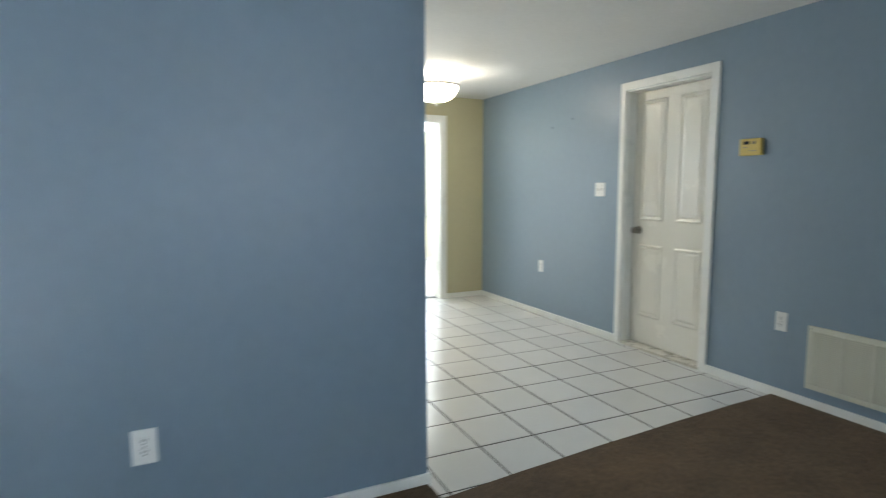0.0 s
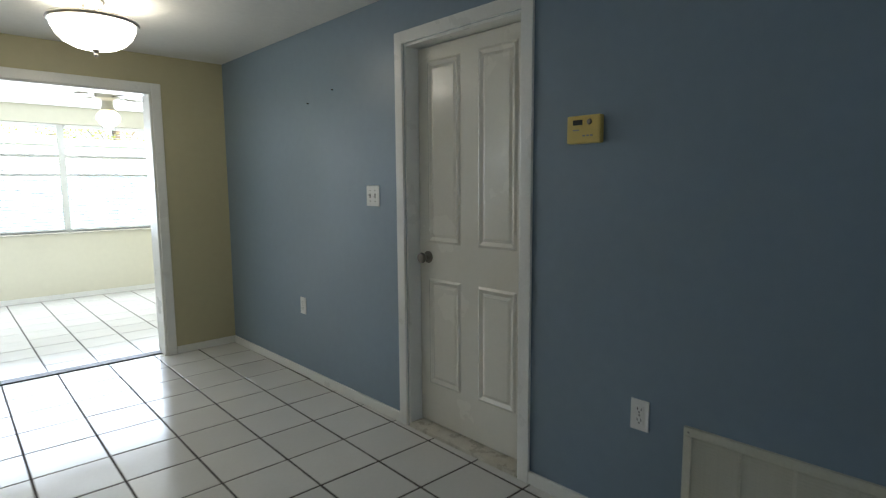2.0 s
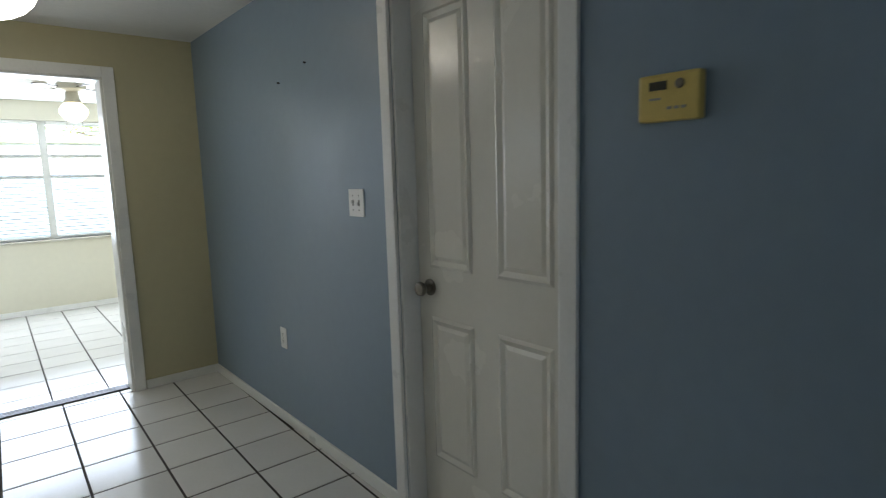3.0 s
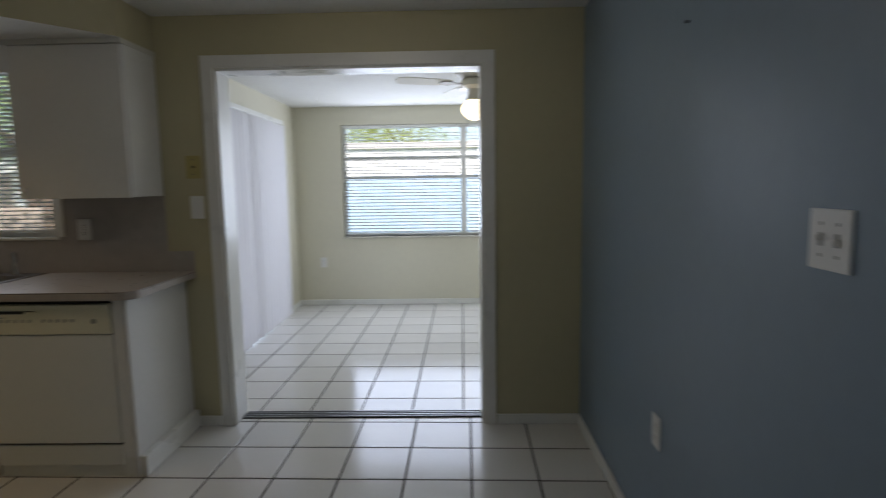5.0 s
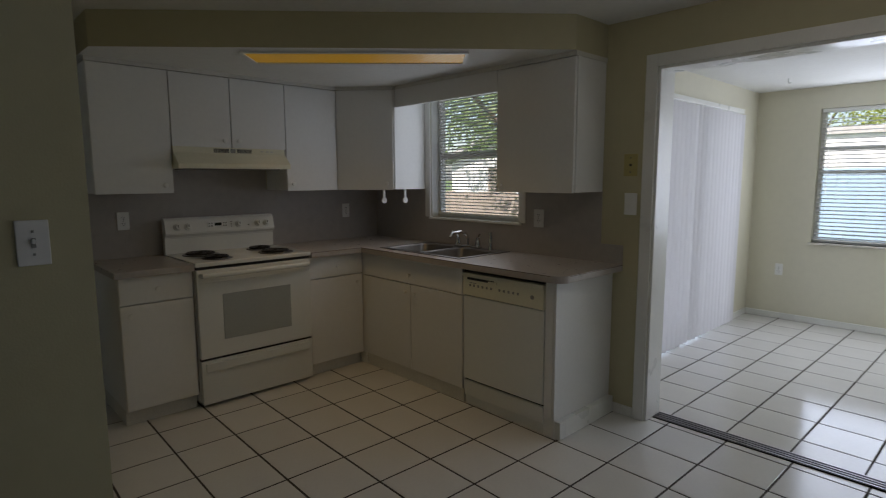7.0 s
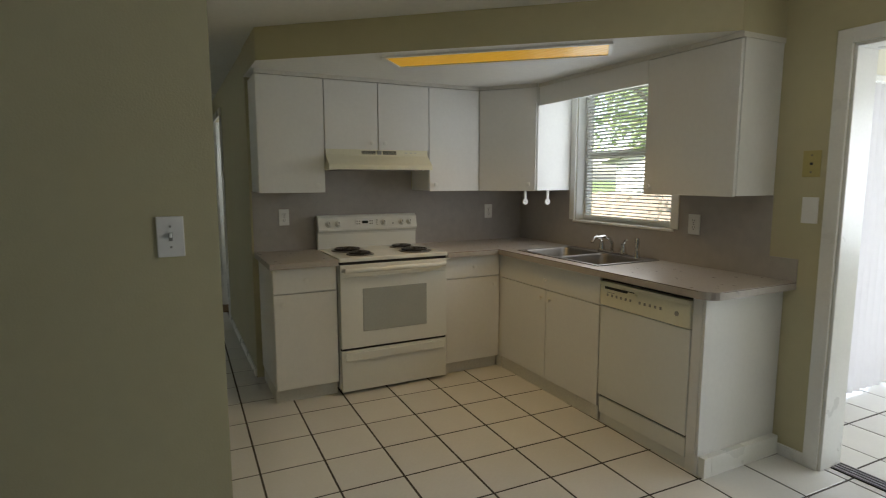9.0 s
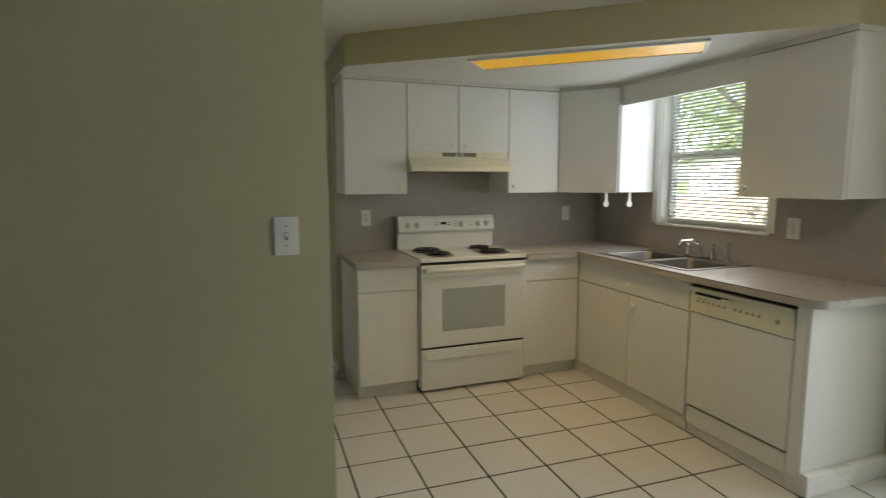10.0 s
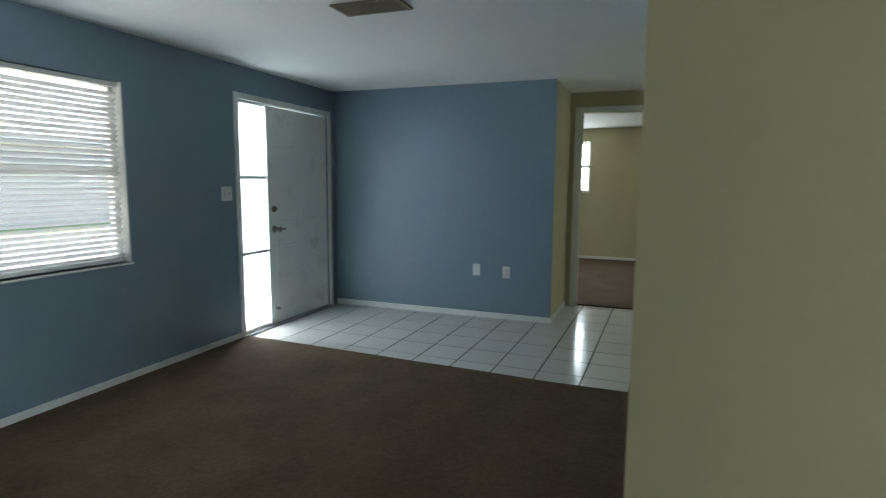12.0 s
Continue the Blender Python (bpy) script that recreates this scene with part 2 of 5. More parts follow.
def paint(ob, material, n):
    """Another paint on the faces that look along n."""
    ob.data.materials.append(material)
    k = len(ob.data.materials) - 1
    for f in ob.data.polygons:
        if f.normal.dot(Vector(n)) > 0.9:
            f.material_index = k


NB = bmesh.new


def bx(x0, x1, y0, y1, z0, z1, bev=0.0):
    return box(NB(), x0, x1, y0, y1, z0, z1, bev)


# ---- plan ----
H, KH = 2.28, 2.095        # ceilings: rooms, kitchen
WN = 0.16                  # thickness of the north wall
SUNN, SUNW, SUNE = 3.24, -2.50, 1.0
XS = -4.55                 # wall behind the range
BX, BN, BS, BW = -2.32, -2.626, -3.61, -4.28   # closet block
YS, XW = -6.80, -5.83      # south and west walls of the living room
OPL, OPR, OPT = -1.988, -0.54, 2.005
DY0, DY1, DT = -3.055, -2.288, 2.022


def wall(name, boxes, material, label):
    bm = NB()
    for b in boxes:
        box(bm, *b)
    return structure(name, bm, material, label)


wall_east = wall("wall_east", [(0, 0.15, YS - 0.15, DY0, -0.05, H), (0, 0.15, DY1, 0, -0.05, H), (0, 0.15, DY0, DY1, DT, H)], BLUE, "blue painted wall with a panel door")
wall_north = wall("wall_north", [(XS, -3.825, 0, WN, -0.05, H), (-3.825, -2.93, 0, WN, -0.05, 1.105), (-3.825, -2.93, 0, WN, 2.06, H), (-2.93, OPL, 0, WN, -0.05, H),
                                 (OPL, OPR, 0, WN, OPT, H), (OPR, SUNE, 0, WN, -0.05, H)], OLIVE, "khaki wall with a wide cased opening")
wall_range = wall("wall_range", [(XS - 0.11, XS, -2.25, WN, -0.05, H)], OLIVE, "khaki wall behind the range")
wall_hall_north = wall("wall_hall_north", [(-6.40, XS - 0.11, -2.25, -2.13, -0.05, H), (-7.85, -7.10, -2.25, -2.13, -0.05, H), (-7.10, -6.40, -2.25, -2.13, 2.03, H)], OLIVE, "khaki hall wall with a doorway")
wall_hall_end = wall("wall_hall_end", [(-7.97, -7.85, -3.5, -2.13, -0.05, H)], OLIVE, "shaded khaki wall closing the hall")
wall_hall_west = wall("wall_hall_west", [(-6.80, -6.70, -3.50, -3.26, -0.05, H), (-6.80, -6.70, -4.32, -3.50, 2.07, H), (-6.80, -6.70, -4.60, -4.32, -0.05, H), (-7.97, -6.80, -3.36, -3.26, -0.05, H)], OLIVE, "khaki wall with the bedroom doorway")
closet_block = wall("closet_block", [(BW, BX, BS, BN, -0.05, H)], OLIVE, "closet walls painted khaki and blue")
paint(closet_block, BLUE, (0, -1, 0))
wall_west = wall("wall_west", [(XW - 0.12, XW, YS - 0.15, -4.44, -0.05, H), (-6.70, XW - 0.12, -4.60, -4.44, -0.05, H)], BLUE, "blue wall of the entry, khaki round the corner")
paint(wall_west, OLIVE, (0, 1, 0))
FWX0, FWX1, FWZ0, FWZ1 = -3.30, -1.62, 0.80, 1.965
wall_south = wall("wall_south", [(XW, -5.69, YS - 0.15, YS, -0.05, H), (-5.69, -4.36, YS - 0.15, YS, 2.01, H), (-4.36, FWX0, YS - 0.15, YS, -0.05, H), (FWX0, FWX1, YS - 0.15, YS, -0.05, FWZ0),
                                 (FWX0, FWX1, YS - 0.15, YS, FWZ1, H), (FWX1, 0, YS - 0.15, YS, -0.05, H)], BLUE, "blue wall with the front door and a window")
# sunroom
NW0, NWM, NW1, NZ0, NZ1 = -1.96, -0.588, 0.75, 0.787, 2.045
wall_sun_north = wall("wall_sun_north", [(SUNW - 0.15, NW0, SUNN, SUNN + 0.15, -0.05, H), (NW1, SUNE + 0.15, SUNN, SUNN + 0.15, -0.05, H), (NW0, NW1, SUNN, SUNN + 0.15, -0.05, NZ0), (NW0, NW1, SUNN, SUNN + 0.15, NZ1, H)], CREAM, "cream wall under a wide double window")
SY0, SY1, SZ1 = 0.85, 2.66, 2.0
wall_sun_west = wall("wall_sun_west", [(SUNW - 0.15, SUNW, WN, SY0, -0.05, H), (SUNW - 0.15, SUNW, SY1, SUNN, -0.05, H), (SUNW - 0.15, SUNW, SY0, SY1, SZ1, H)], CREAM, "cream wall with a sliding glass door")
wall_sun_east = wall("wall_sun_east", [(SUNE, SUNE + 0.15, WN, SUNN, -0.05, H)], CREAM, "plain cream wall")
paint(wall_north, CREAM, (0, 1, 0))
# bedroom seen through the hall doorway
BRW = -10.6
wall_bedroom = wall("wall_bedroom", [(BRW - 0.12, BRW, -4.62, -2.0, -0.05, H), (BRW - 0.12, BRW, -5.55, -4.62, -0.05, 1.17), (BRW - 0.12, BRW, -5.55, -4.62, 2.05, H), (BRW - 0.12, BRW, -7.4, -5.55, -0.05, H),
                                     (BRW, -6.80, -7.4, -7.28, -0.05, H), (BRW, -7.97, -2.12, -2.0, -0.05, H)], OLIVE, "khaki bedroom walls with a small window")

ceiling = structure("ceiling", bx(-6.75, 0.0, YS, 0.0, H, H + 0.1), CEIL, "textured white ceiling")
ceiling_sunroom = structure("ceiling_sunroom", bx(SUNW, SUNE, WN, SUNN, H - 0.035, H + 0.1), CEIL, "white sunroom ceiling")
ceiling_bedroom = structure("ceiling_bedroom", bx(BRW - 0.1, -6.75, -7.4, -2.0, H - 0.01, H + 0.1), CEIL, "white bedroom ceiling")
# dropped kitchen ceiling with its slanted face
soff = prism(NB(), [(XS, -2.258), (-3.97, -2.258), (-2.30, -0.325), (-2.30, 0), (XS, 0)], KH, H - 0.001)
kitchen_soffit = structure("ceiling_kitchen", soff, OLIVE, "dropped kitchen ceiling with a khaki slanted face")
paint(kitchen_soffit, CEIL, (0, 0, -1))
# unseen roof, its deep eaves added to keep the sun off the windows
roof_bm = bx(-11.4, 0.9, -8.3, 0.7, H + 0.1, H + 0.22)
box(roof_bm, SUNW - 0.55, SUNE + 0.6, 0.7, 4.0, H + 0.1, H + 0.2)
shade_roof = structure("shade_roof", roof_bm, ROOFM, "unseen flat roof slab, eaves added to shade the windows")

# floors
floor_base = structure("floor", bx(-7.97, 0.0, YS, 0.09, -0.12, -0.0018), GROUT, "glazed white floor tiles with dark grout")
floor_sun = structure("floor_sunroom", bx(SUNW, SUNE, 0.09, SUNN, -0.12, -0.0018), GROUT, "glossy white sunroom floor tiles")
floor_bed = structure("floor_bedroom", bx(BRW, -6.75, -7.28, -2.12, -0.1, 0.012), CARPET, "brown bedroom carpet")

# carpet with a slightly wavy cut edge
cb = NB()
edge = []
for k in range(61):
    u = k / 60
    x = u * BX
    edge.append((x, -3.585 - 0.075 * u - 0.09 * u * u + 0.008 * noise.noise((x * 2.2, 0, 3))))
ring = edge + [(BX, BS), (BW, BS)]
for k in range(1, 41):
    u = k / 40
    y = BS + (YS - BS) * u
    ring.append((-4.215 - 0.165 * u + 0.006 * noise.noise((0, y * 2.0, 7)), y))
ring += [(0, YS)]
prism(cb, ring, -0.003, 0.013, 0.004)
carpet = structure("carpet", cb, CARPET, "brown cut-pile living room carpet")

# baseboards
def baseboard(x0, x1, y0, y1, h=0.058):
    structure("baseboard", bx(x0, x1, y0, y1, 0.0, h, 0.004), TRIM, "white painted baseboard")


T = 0.013
baseboard(-T, 0, YS, DY0 - 0.06)
baseboard(-T, 0, DY1 + 0.06, -T)
baseboard(OPR + 0.07, 0, -T, 0)
baseboard(-2.185, OPL - 0.07, -T, 0)
baseboard(XW, XW + T, YS + T, -4.44)
baseboard(-6.70, XW + T, -4.44, -4.44 + T)
baseboard(-4.36 + 0.06, 0 - T, YS, YS + T)
baseboard(BX, BX + T, BS - T, BN)
baseboard(BW, BX, BS - T, BS)
baseboard(-6.36, XS - 0.11, -2.25 - T, -2.25)
baseboard(XS - 0.115, XS - 0.02, -2.25 - T, -2.25)
baseboard(-7.85, -7.85 + T, -3.26, -2.25)
baseboard(SUNW, SUNE, SUNN - T, SUNN)
baseboard(SUNW, SUNW + T, SY1 + 0.02, SUNN - T)
baseboard(SUNW, SUNW + T, WN, SY0 - 0.02)
baseboard(BRW, BRW + T, -7.2, -2.2)


# ---- openings ----
def casing(name, boxes, label):
    bm = NB()
    for b in boxes:
        box(bm, *b, 0.004)
    return structure(name, bm, TRIM, label)


trim_1 = casing("trim_opening", [(OPL - 0.066, OPL, -0.016, 0, 0, OPT + 0.066), (OPR, OPR + 0.066, -0.016, 0, 0, OPT + 0.066), (OPL, OPR, -0.016, 0, OPT, OPT + 0.066)], "white casing round the wide opening")
trim_1b = casing("trim_opening_jamb", [(OPL - 0.002, OPL + 0.014, 0.0, WN + 0.01, 0, OPT), (OPR - 0.014, OPR + 0.002, 0.0, WN + 0.01, 0, OPT), (OPL, OPR, 0.0, WN + 0.01, OPT - 0.014, OPT + 0.002)], "white jamb lining of the opening")
# sliding track in the floor
tk = thing("door_track", (-1.27, 0.13, 0), "worn aluminium sliding door track in the floor", "track")
part("plate", bx(OPL + 0.014, OPR - 0.014, 0.085, 0.180, -0.003, 0.003), DARK, tk)
for k in range(4):
    part("rail", bx(OPL + 0.016, OPR - 0.016, 0.089 + k * 0.025, 0.098 + k * 0.025, 0.003, 0.010, 0.001), ALU, tk)

# interior panel door in the east wall
trim_2 = casing("trim_door", [(-0.016, 0, DY0 - 0.06, DY0, 0, DT + 0.06), (-0.016, 0, DY1, DY1 + 0.06, 0, DT + 0.06), (-0.016, 0, DY0, DY1, DT, DT + 0.06),
                              (0.0, 0.15, DY0 - 0.002, DY0 + 0.014, 0, DT), (0.0, 0.15, DY1 - 0.014, DY1 + 0.002, 0, DT), (0.0, 0.15, DY0, DY1, DT - 0.014, DT + 0.002)], "white painted door casing and jamb")
door_1 = structure("door_1", bx(0.082, 0.110, DY0 + 0.016, DY1 - 0.016, 0.025, DT - 0.018, 0.002), DOORP, "white four-panel interior door with a metal knob")


def raised_panel(parent, x, y0, y1, z0, z1, material, side=-1, axis="x", relief=1.0):
    """A moulded panel: a sunk border with a raised field."""
    bm = NB()
    rings = ((0, 0.0), (0.012, 0.007 * relief), (0.030, -0.001 * relief), (0.045, 0.004 * relief))
    vs = []
    for inset, h in rings:
        q = []
        for a, b in ((y0 + inset, z0 + inset), (y1 - inset, z0 + inset), (y1 - inset, z1 - inset), (y0 + inset, z1 - inset)):
            q.append(bm.verts.new((x + side * h, a, b) if axis == "x" else (a, x + side * h, b)))
        vs.append(q)
    for a, b in zip(vs, vs[1:]):
        for k in range(4):
            bm.faces.new((a[k], a[(k + 1) % 4], b[(k + 1) % 4], b[k]))
    bm.faces.new(vs[-1])
    return part("panel", bm, material, parent)


for y0, y1 in ((-2.61, -2.375), (-2.965, -2.73)):
    for z0, z1 in ((1.01, 1.935), (0.245, 0.82)):
        raised_panel(door_1, 0.081, y0, y1, z0, z1, DOORP)
kb = lathe(NB(), [(0, 0), (0.032, 0.0), (0.032, 0.004), (0.014, 0.008), (0.011, 0.028), (0.022, 0.034), (0.028, 0.046), (0.024, 0.058), (0, 0.062)], (0.081, -2.372, 0.932), 24, (-1, 0, 0))
part("door_knob", kb, FOBRASS, door_1, "antique metal door knob", True)
sill = thing("door_sill", (0.05, -2.67, 0), "stained marble threshold under the panel door", "threshold")
part("slab", bx(-0.012, 0.15, DY0 + 0.014, DY1 - 0.014, 0.0, 0.02, 0.004), MARBLE, sill)
# unseen sheet added to close the opening behind the door leaf
back_sheet = structure("door_back_sheet", bx(0.15, 0.2, DY0 - 0.1, DY1 + 0.1, 0, H), TRIM, "unseen sheet closing the opening behind the door")

# front door with sidelight in the south wall
trim_3 = casing("trim_front_door", [(-4.36, -4.31, YS, YS + 0.016, 0, 2.06), (-5.74, -5.69, YS, YS + 0.016, 0, 2.06), (-5.69, -4.36, YS, YS + 0.016, 2.01, 2.06)], "white front door casing")
door_2 = structure("door_2", bx(-5.685, -4.745, YS - 0.06, YS - 0.015, 0.02, 2.0, 0.003), TRIM, "white front door with deadbolt and lever")
for x0, x1 in ((-5.60, -5.27), (-5.16, -4.83)):
    for z0, z1 in ((0.2, 0.75), (0.95, 1.55), (1.65, 1.9)):
        raised_panel(door_2, YS - 0.014, x0, x1, z0, z1, TRIM, 1, "y", 0.35)
part("deadbolt", lathe(NB(), [(0, 0), (0.03, 0), (0.028, 0.012), (0.012, 0.016), (0.012, 0.03), (0, 0.032)], (-4.81, YS - 0.015, 1.085), 20, (0, 1, 0)), FOBRASS, door_2, "dark metal deadbolt", True)
part("door_knob", lathe(NB(), [(0, 0), (0.034, 0), (0.03, 0.008), (0.012, 0.014), (0.012, 0.04), (0.026, 0.05), (0.026, 0.066), (0, 0.07)], (-4.81, YS - 0.015, 0.90), 20, (0, 1, 0)), FOBRASS, door_2, "dark metal knob", True)
part("lever", bx(-4.90, -4.80, YS + 0.035, YS + 0.05, 0.892, 0.908, 0.005), FOBRASS, door_2, "dark metal lever")
part("door_stop", rod(NB(), (-4.81, YS - 0.015, 0.16), (-4.81, YS + 0.02, 0.16), 0.014), GREYP, door_2)
part("threshold", bx(-5.685, -4.36, YS - 0.1, YS + 0.03, 0.0, 0.018, 0.004), ALU, door_2, "metal threshold")
side = structure("window_1", bx(-4.745, -4.715, YS - 0.07, YS - 0.002, 0.0, 2.01, 0.003), TRIM, "frosted three-pane sidelight beside the front door")
part("jamb", bx(-4.375, -4.36, YS - 0.07, YS - 0.002, 0.0, 2.01, 0.003), TRIM, side)
for z in (0.02, 0.70, 1.355, 1.985):
    part("rail", bx(-4.715, -4.375, YS - 0.06, YS - 0.012, z, z + 0.028, 0.003), TRIM, side)
for z0, z1 in ((0.048, 0.70), (0.728, 1.355), (1.383, 1.985)):
    part("pane", bx(-4.715, -4.375, YS - 0.04, YS - 0.034, z0, z1), FROST, side, "frosted pane")


# ---- windows and blinds ----
def pane(parent, *b):
    p = part("pane", bx(*b), GLASS, parent)
    p.visible_shadow = False
    return p


def window_y(name, x0, x1, y, z0, z1, rails, mullions, label, depth=0.05):
    """A window in a wall across y: frame, sash rails and panes."""
    w = structure(name, bx(x0, x1, y - depth / 2, y + depth / 2, z0, z0 + 0.035, 0.003), TRIM, label)
    part("head", bx(x0, x1, y - depth / 2, y + depth / 2, z1 - 0.035, z1, 0.003), TRIM, w)
    xs = [x0, *mullions, x1]
    for k, x in enumerate(xs):
        a, b = (x, x + 0.035) if k == 0 else (x - 0.035, x) if k == len(xs) - 1 else (x - 0.034, x + 0.034)
        part("stile", bx(a, b, y - depth / 2 - 0.002, y + depth / 2, z0 + 0.002, z1 - 0.002, 0.003), TRIM, w)
    for r in rails:
        part("sash_rail", bx(x0 + 0.036, x1 - 0.036, y - 0.02, y + 0.02, r - 0.017, r + 0.017, 0.003), TRIM, w)
    pane(w, x0 + 0.03, x1 - 0.03, y + 0.004, y + 0.008, z0 + 0.03, z1 - 0.03)
    return w


def blind(name, x0, x1, y, z0, z1, pitch, tilt, label, width=0.024, drop=None):
    """A horizontal slat blind: headrail, slats, bottom rail and ladder cords."""
    b = thing(name, ((x0 + x1) / 2, y, z1), label, "window blind", "slat blinds")
    part("headrail", bx(x0, x1, y - 0.017, y + 0.017, z1 - 0.03, z1, 0.003), TRIM, b)
    part("bottom_rail", bx(x0, x1, y - 0.012, y + 0.012, z0, z0 + 0.016, 0.003), TRIM, b)
    n = int((z1 - 0.035 - z0 - 0.02) / pitch)
    bm = NB()
    rows = []
    c, s = math.cos(radians(tilt)), math.sin(radians(tilt))
    for k in range(5):
        v = (k / 4 - 0.5) * width
        bow = 0.0016 * (1 - (k / 2 - 1) ** 2)
        rows.append([bm.verts.new((x, v * c - bow * s, v * s + bow * c)) for x in (x0 + 0.004, x1 - 0.004)])
    for a, q in zip(rows, rows[1:]):
        bm.faces.new((a[0], a[1], q[1], q[0]))
    first = part("slat", bm, SLAT, b, smooth=True)
    first.location = (0, y, z0 + 0.03)
    for k in range(1, n):
        o = first.copy()
        scene.collection.objects.link(o)
        o.location = (0, y, z0 + 0.03 + k * pitch)
        o.rotation_euler = (radians(random.uniform(-2.5, 2.5)), 0, 0)
    for u in (0.12, 0.5, 0.88) if x1 - x0 > 1 else (0.15, 0.85):
        x = x0 + (x1 - x0) * u
        part("cord", rod(NB(), (x, y - 0.013, z0 + 0.01), (x, y - 0.013, z1 - 0.02), 0.0012, 5), TRIM, b)
    part("wand", rod(NB(), (x0 + 0.07, y - 0.03, z1 - 0.03), (x0 + 0.072, y - 0.03, z0 + (z1 - z0) * 0.35), 0.0035, 6), PLATE, b)
    return b


window_y("window_2", NW0, NW1, SUNN + 0.09, NZ0, NZ1, (1.457, 1.677), (NWM,), "double sunroom window with aluminium sashes")
blind("blind", NW0 + 0.012, NWM - 0.04, SUNN + 0.035, NZ0 + 0.02, NZ1 - 0.004, 0.037, 15, "white slat blind in a sunroom window", 0.036)
blind("blind", NWM + 0.04, NW1 - 0.012, SUNN + 0.035, NZ0 + 0.02, NZ1 - 0.004, 0.037, 15, "white slat blind in a sunroom window, hung beside its twin", 0.036)
structure("window_sill_1", bx(NW0 - 0.02, NW1 + 0.02, SUNN - 0.025, SUNN + 0.06, NZ0 - 0.02, NZ0, 0.004), MARBLE, "marble sill under the sunroom window")
window_y("window_3", -3.825, -2.93, 0.10, 1.105, 2.06, (1.585,), (), "white kitchen window over the sink")
blind("blind", -3.788, -2.945, 0.055, 1.13, 2.055, 0.0235, -20, "white slat blind in the kitchen window, slats open", 0.0265)
casing("trim_kitchen_window", [(-3.884, -3.826, -0.012, 0.0, 1.107, 2.07), (-2.929, -2.873, -0.012, 0.0, 1.107, 2.07), (-3.825, -3.813, 0.0, 0.075, 1.105, 2.06), (-2.942, -2.93, 0.0, 0.075, 1.105, 2.06), (-3.843, -2.91, -0.012, 0.075, 1.09, 1.106)], "white kitchen window lining and sill")
window_y("window_4", FWX0, FWX1, YS - 0.10, FWZ0, FWZ1, (1.39,), (-2.47,), "living room front window")
blind("blind", FWX0 + 0.012, FWX1 - 0.012, YS - 0.045, FWZ0 + 0.015, FWZ1 - 0.004, 0.0335, 40, "white slat blind in the front window, half closed", 0.037)
casing("trim_front_window", [(FWX0 - 0.002, FWX0 + 0.008, YS - 0.07, YS + 0.002, FWZ0, FWZ1), (FWX0 - 0.01, FWX1 + 0.01, YS - 0.07, YS + 0.012, FWZ0 - 0.015, FWZ0)], "white sill and reveal of the front window")
# bedroom window
bw = structure("window_5", bx(BRW - 0.08, BRW - 0.03, -5.55, -4.62, 1.17, 1.21), TRIM, "small bedroom window")
part("stile", bx(BRW - 0.08, BRW - 0.03, -4.66, -4.62, 1.21, 2.05), TRIM, bw)
part("stile", bx(BRW - 0.08, BRW - 0.03, -4.86, -4.82, 1.21, 2.05), TRIM, bw)
part("sash_rail", bx(BRW - 0.08, BRW - 0.03, -5.55, -4.62, 1.60, 1.64), TRIM, bw)
pane(bw, BRW - 0.06, BRW - 0.055, -5.55, -4.62, 1.21, 2.05)
# hall doorways
casing("trim_hall_doorway", [(-6.40, -6.33, -2.265, -2.25, 0, 2.10), (-7.17, -7.10, -2.265, -2.25, 0, 2.10), (-7.10, -6.40, -2.265, -2.25, 2.03, 2.10), (-6.415, -6.40, -2.25, -2.13, 0, 2.03), (-7.10, -7.085, -2.25, -2.13, 0, 2.03)], "white casing of a hall doorway")
casing("trim_bedroom_doorway", [(-6.70, -6.685, -4.385, -4.32, 0, 2.13), (-6.70, -6.685, -3.50, -3.435, 0, 2.13), (-6.70, -6.685, -4.32, -3.50, 2.07, 2.13), (-6.80, -6.70, -4.32, -4.308, 0, 2.07), (-6.80, -6.70, -3.512, -3.50, 0, 2.07)], "white casing of the bedroom doorway")
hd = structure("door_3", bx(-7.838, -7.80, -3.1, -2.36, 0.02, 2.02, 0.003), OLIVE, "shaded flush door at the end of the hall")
part("door_knob", lathe(NB(), [(0, 0), (0.03, 0), (0.012, 0.01), (0.012, 0.03), (0.026, 0.045), (0, 0.06)], (-7.80, -2.42, 0.95), 16, (1, 0, 0)), FOBRASS, hd, "dark knob", True)
structure("wall_behind_doorway", bx(-7.2, -6.3, -1.6, -1.5, 0, H), OLIVE, "plain wall inside a side room")
structure("wall_side_room", bx(-6.3, -6.2, -2.13, -1.5, 0, H), OLIVE, "plain side room wall")
structure("wall_side_room_west", bx(-7.3, -7.2, -2.13, -1.5, 0, H), OLIVE, "plain side room wall")
structure("ceiling_side_room", bx(-7.97, -6.2, -2.25, -1.5, H - 0.002, H + 0.1), CEIL, "plain side room ceiling")
structure("ceiling_hall_end", bx(-7.97, -6.75, -3.26, -2.25, H - 0.004, H + 0.1), CEIL, "plain hall ceiling")

# sliding glass door and vertical blind in the sunroom
sg = structure("door_4", bx(SUNW - 0.10, SUNW - 0.05, SY0, SY1, 0.0, 0.05), ALU, "sliding glass patio door")
for y0, y1 in ((SY0, SY0 + 0.05), ((SY0 + SY1) / 2 - 0.04, (SY0 + SY1) / 2 + 0.04), (SY1 - 0.05, SY1)):
    part("stile", bx(SUNW - 0.10, SUNW - 0.05, y0, y1, 0.05, SZ1 - 0.05), ALU, sg)
part("head", bx(SUNW - 0.10, SUNW - 0.05, SY0, SY1, SZ1 - 0.05, SZ1), ALU, sg)
pane(sg, SUNW - 0.078, SUNW - 0.072, SY0 + 0.05, SY1 - 0.05, 0.05, SZ1 - 0.05)
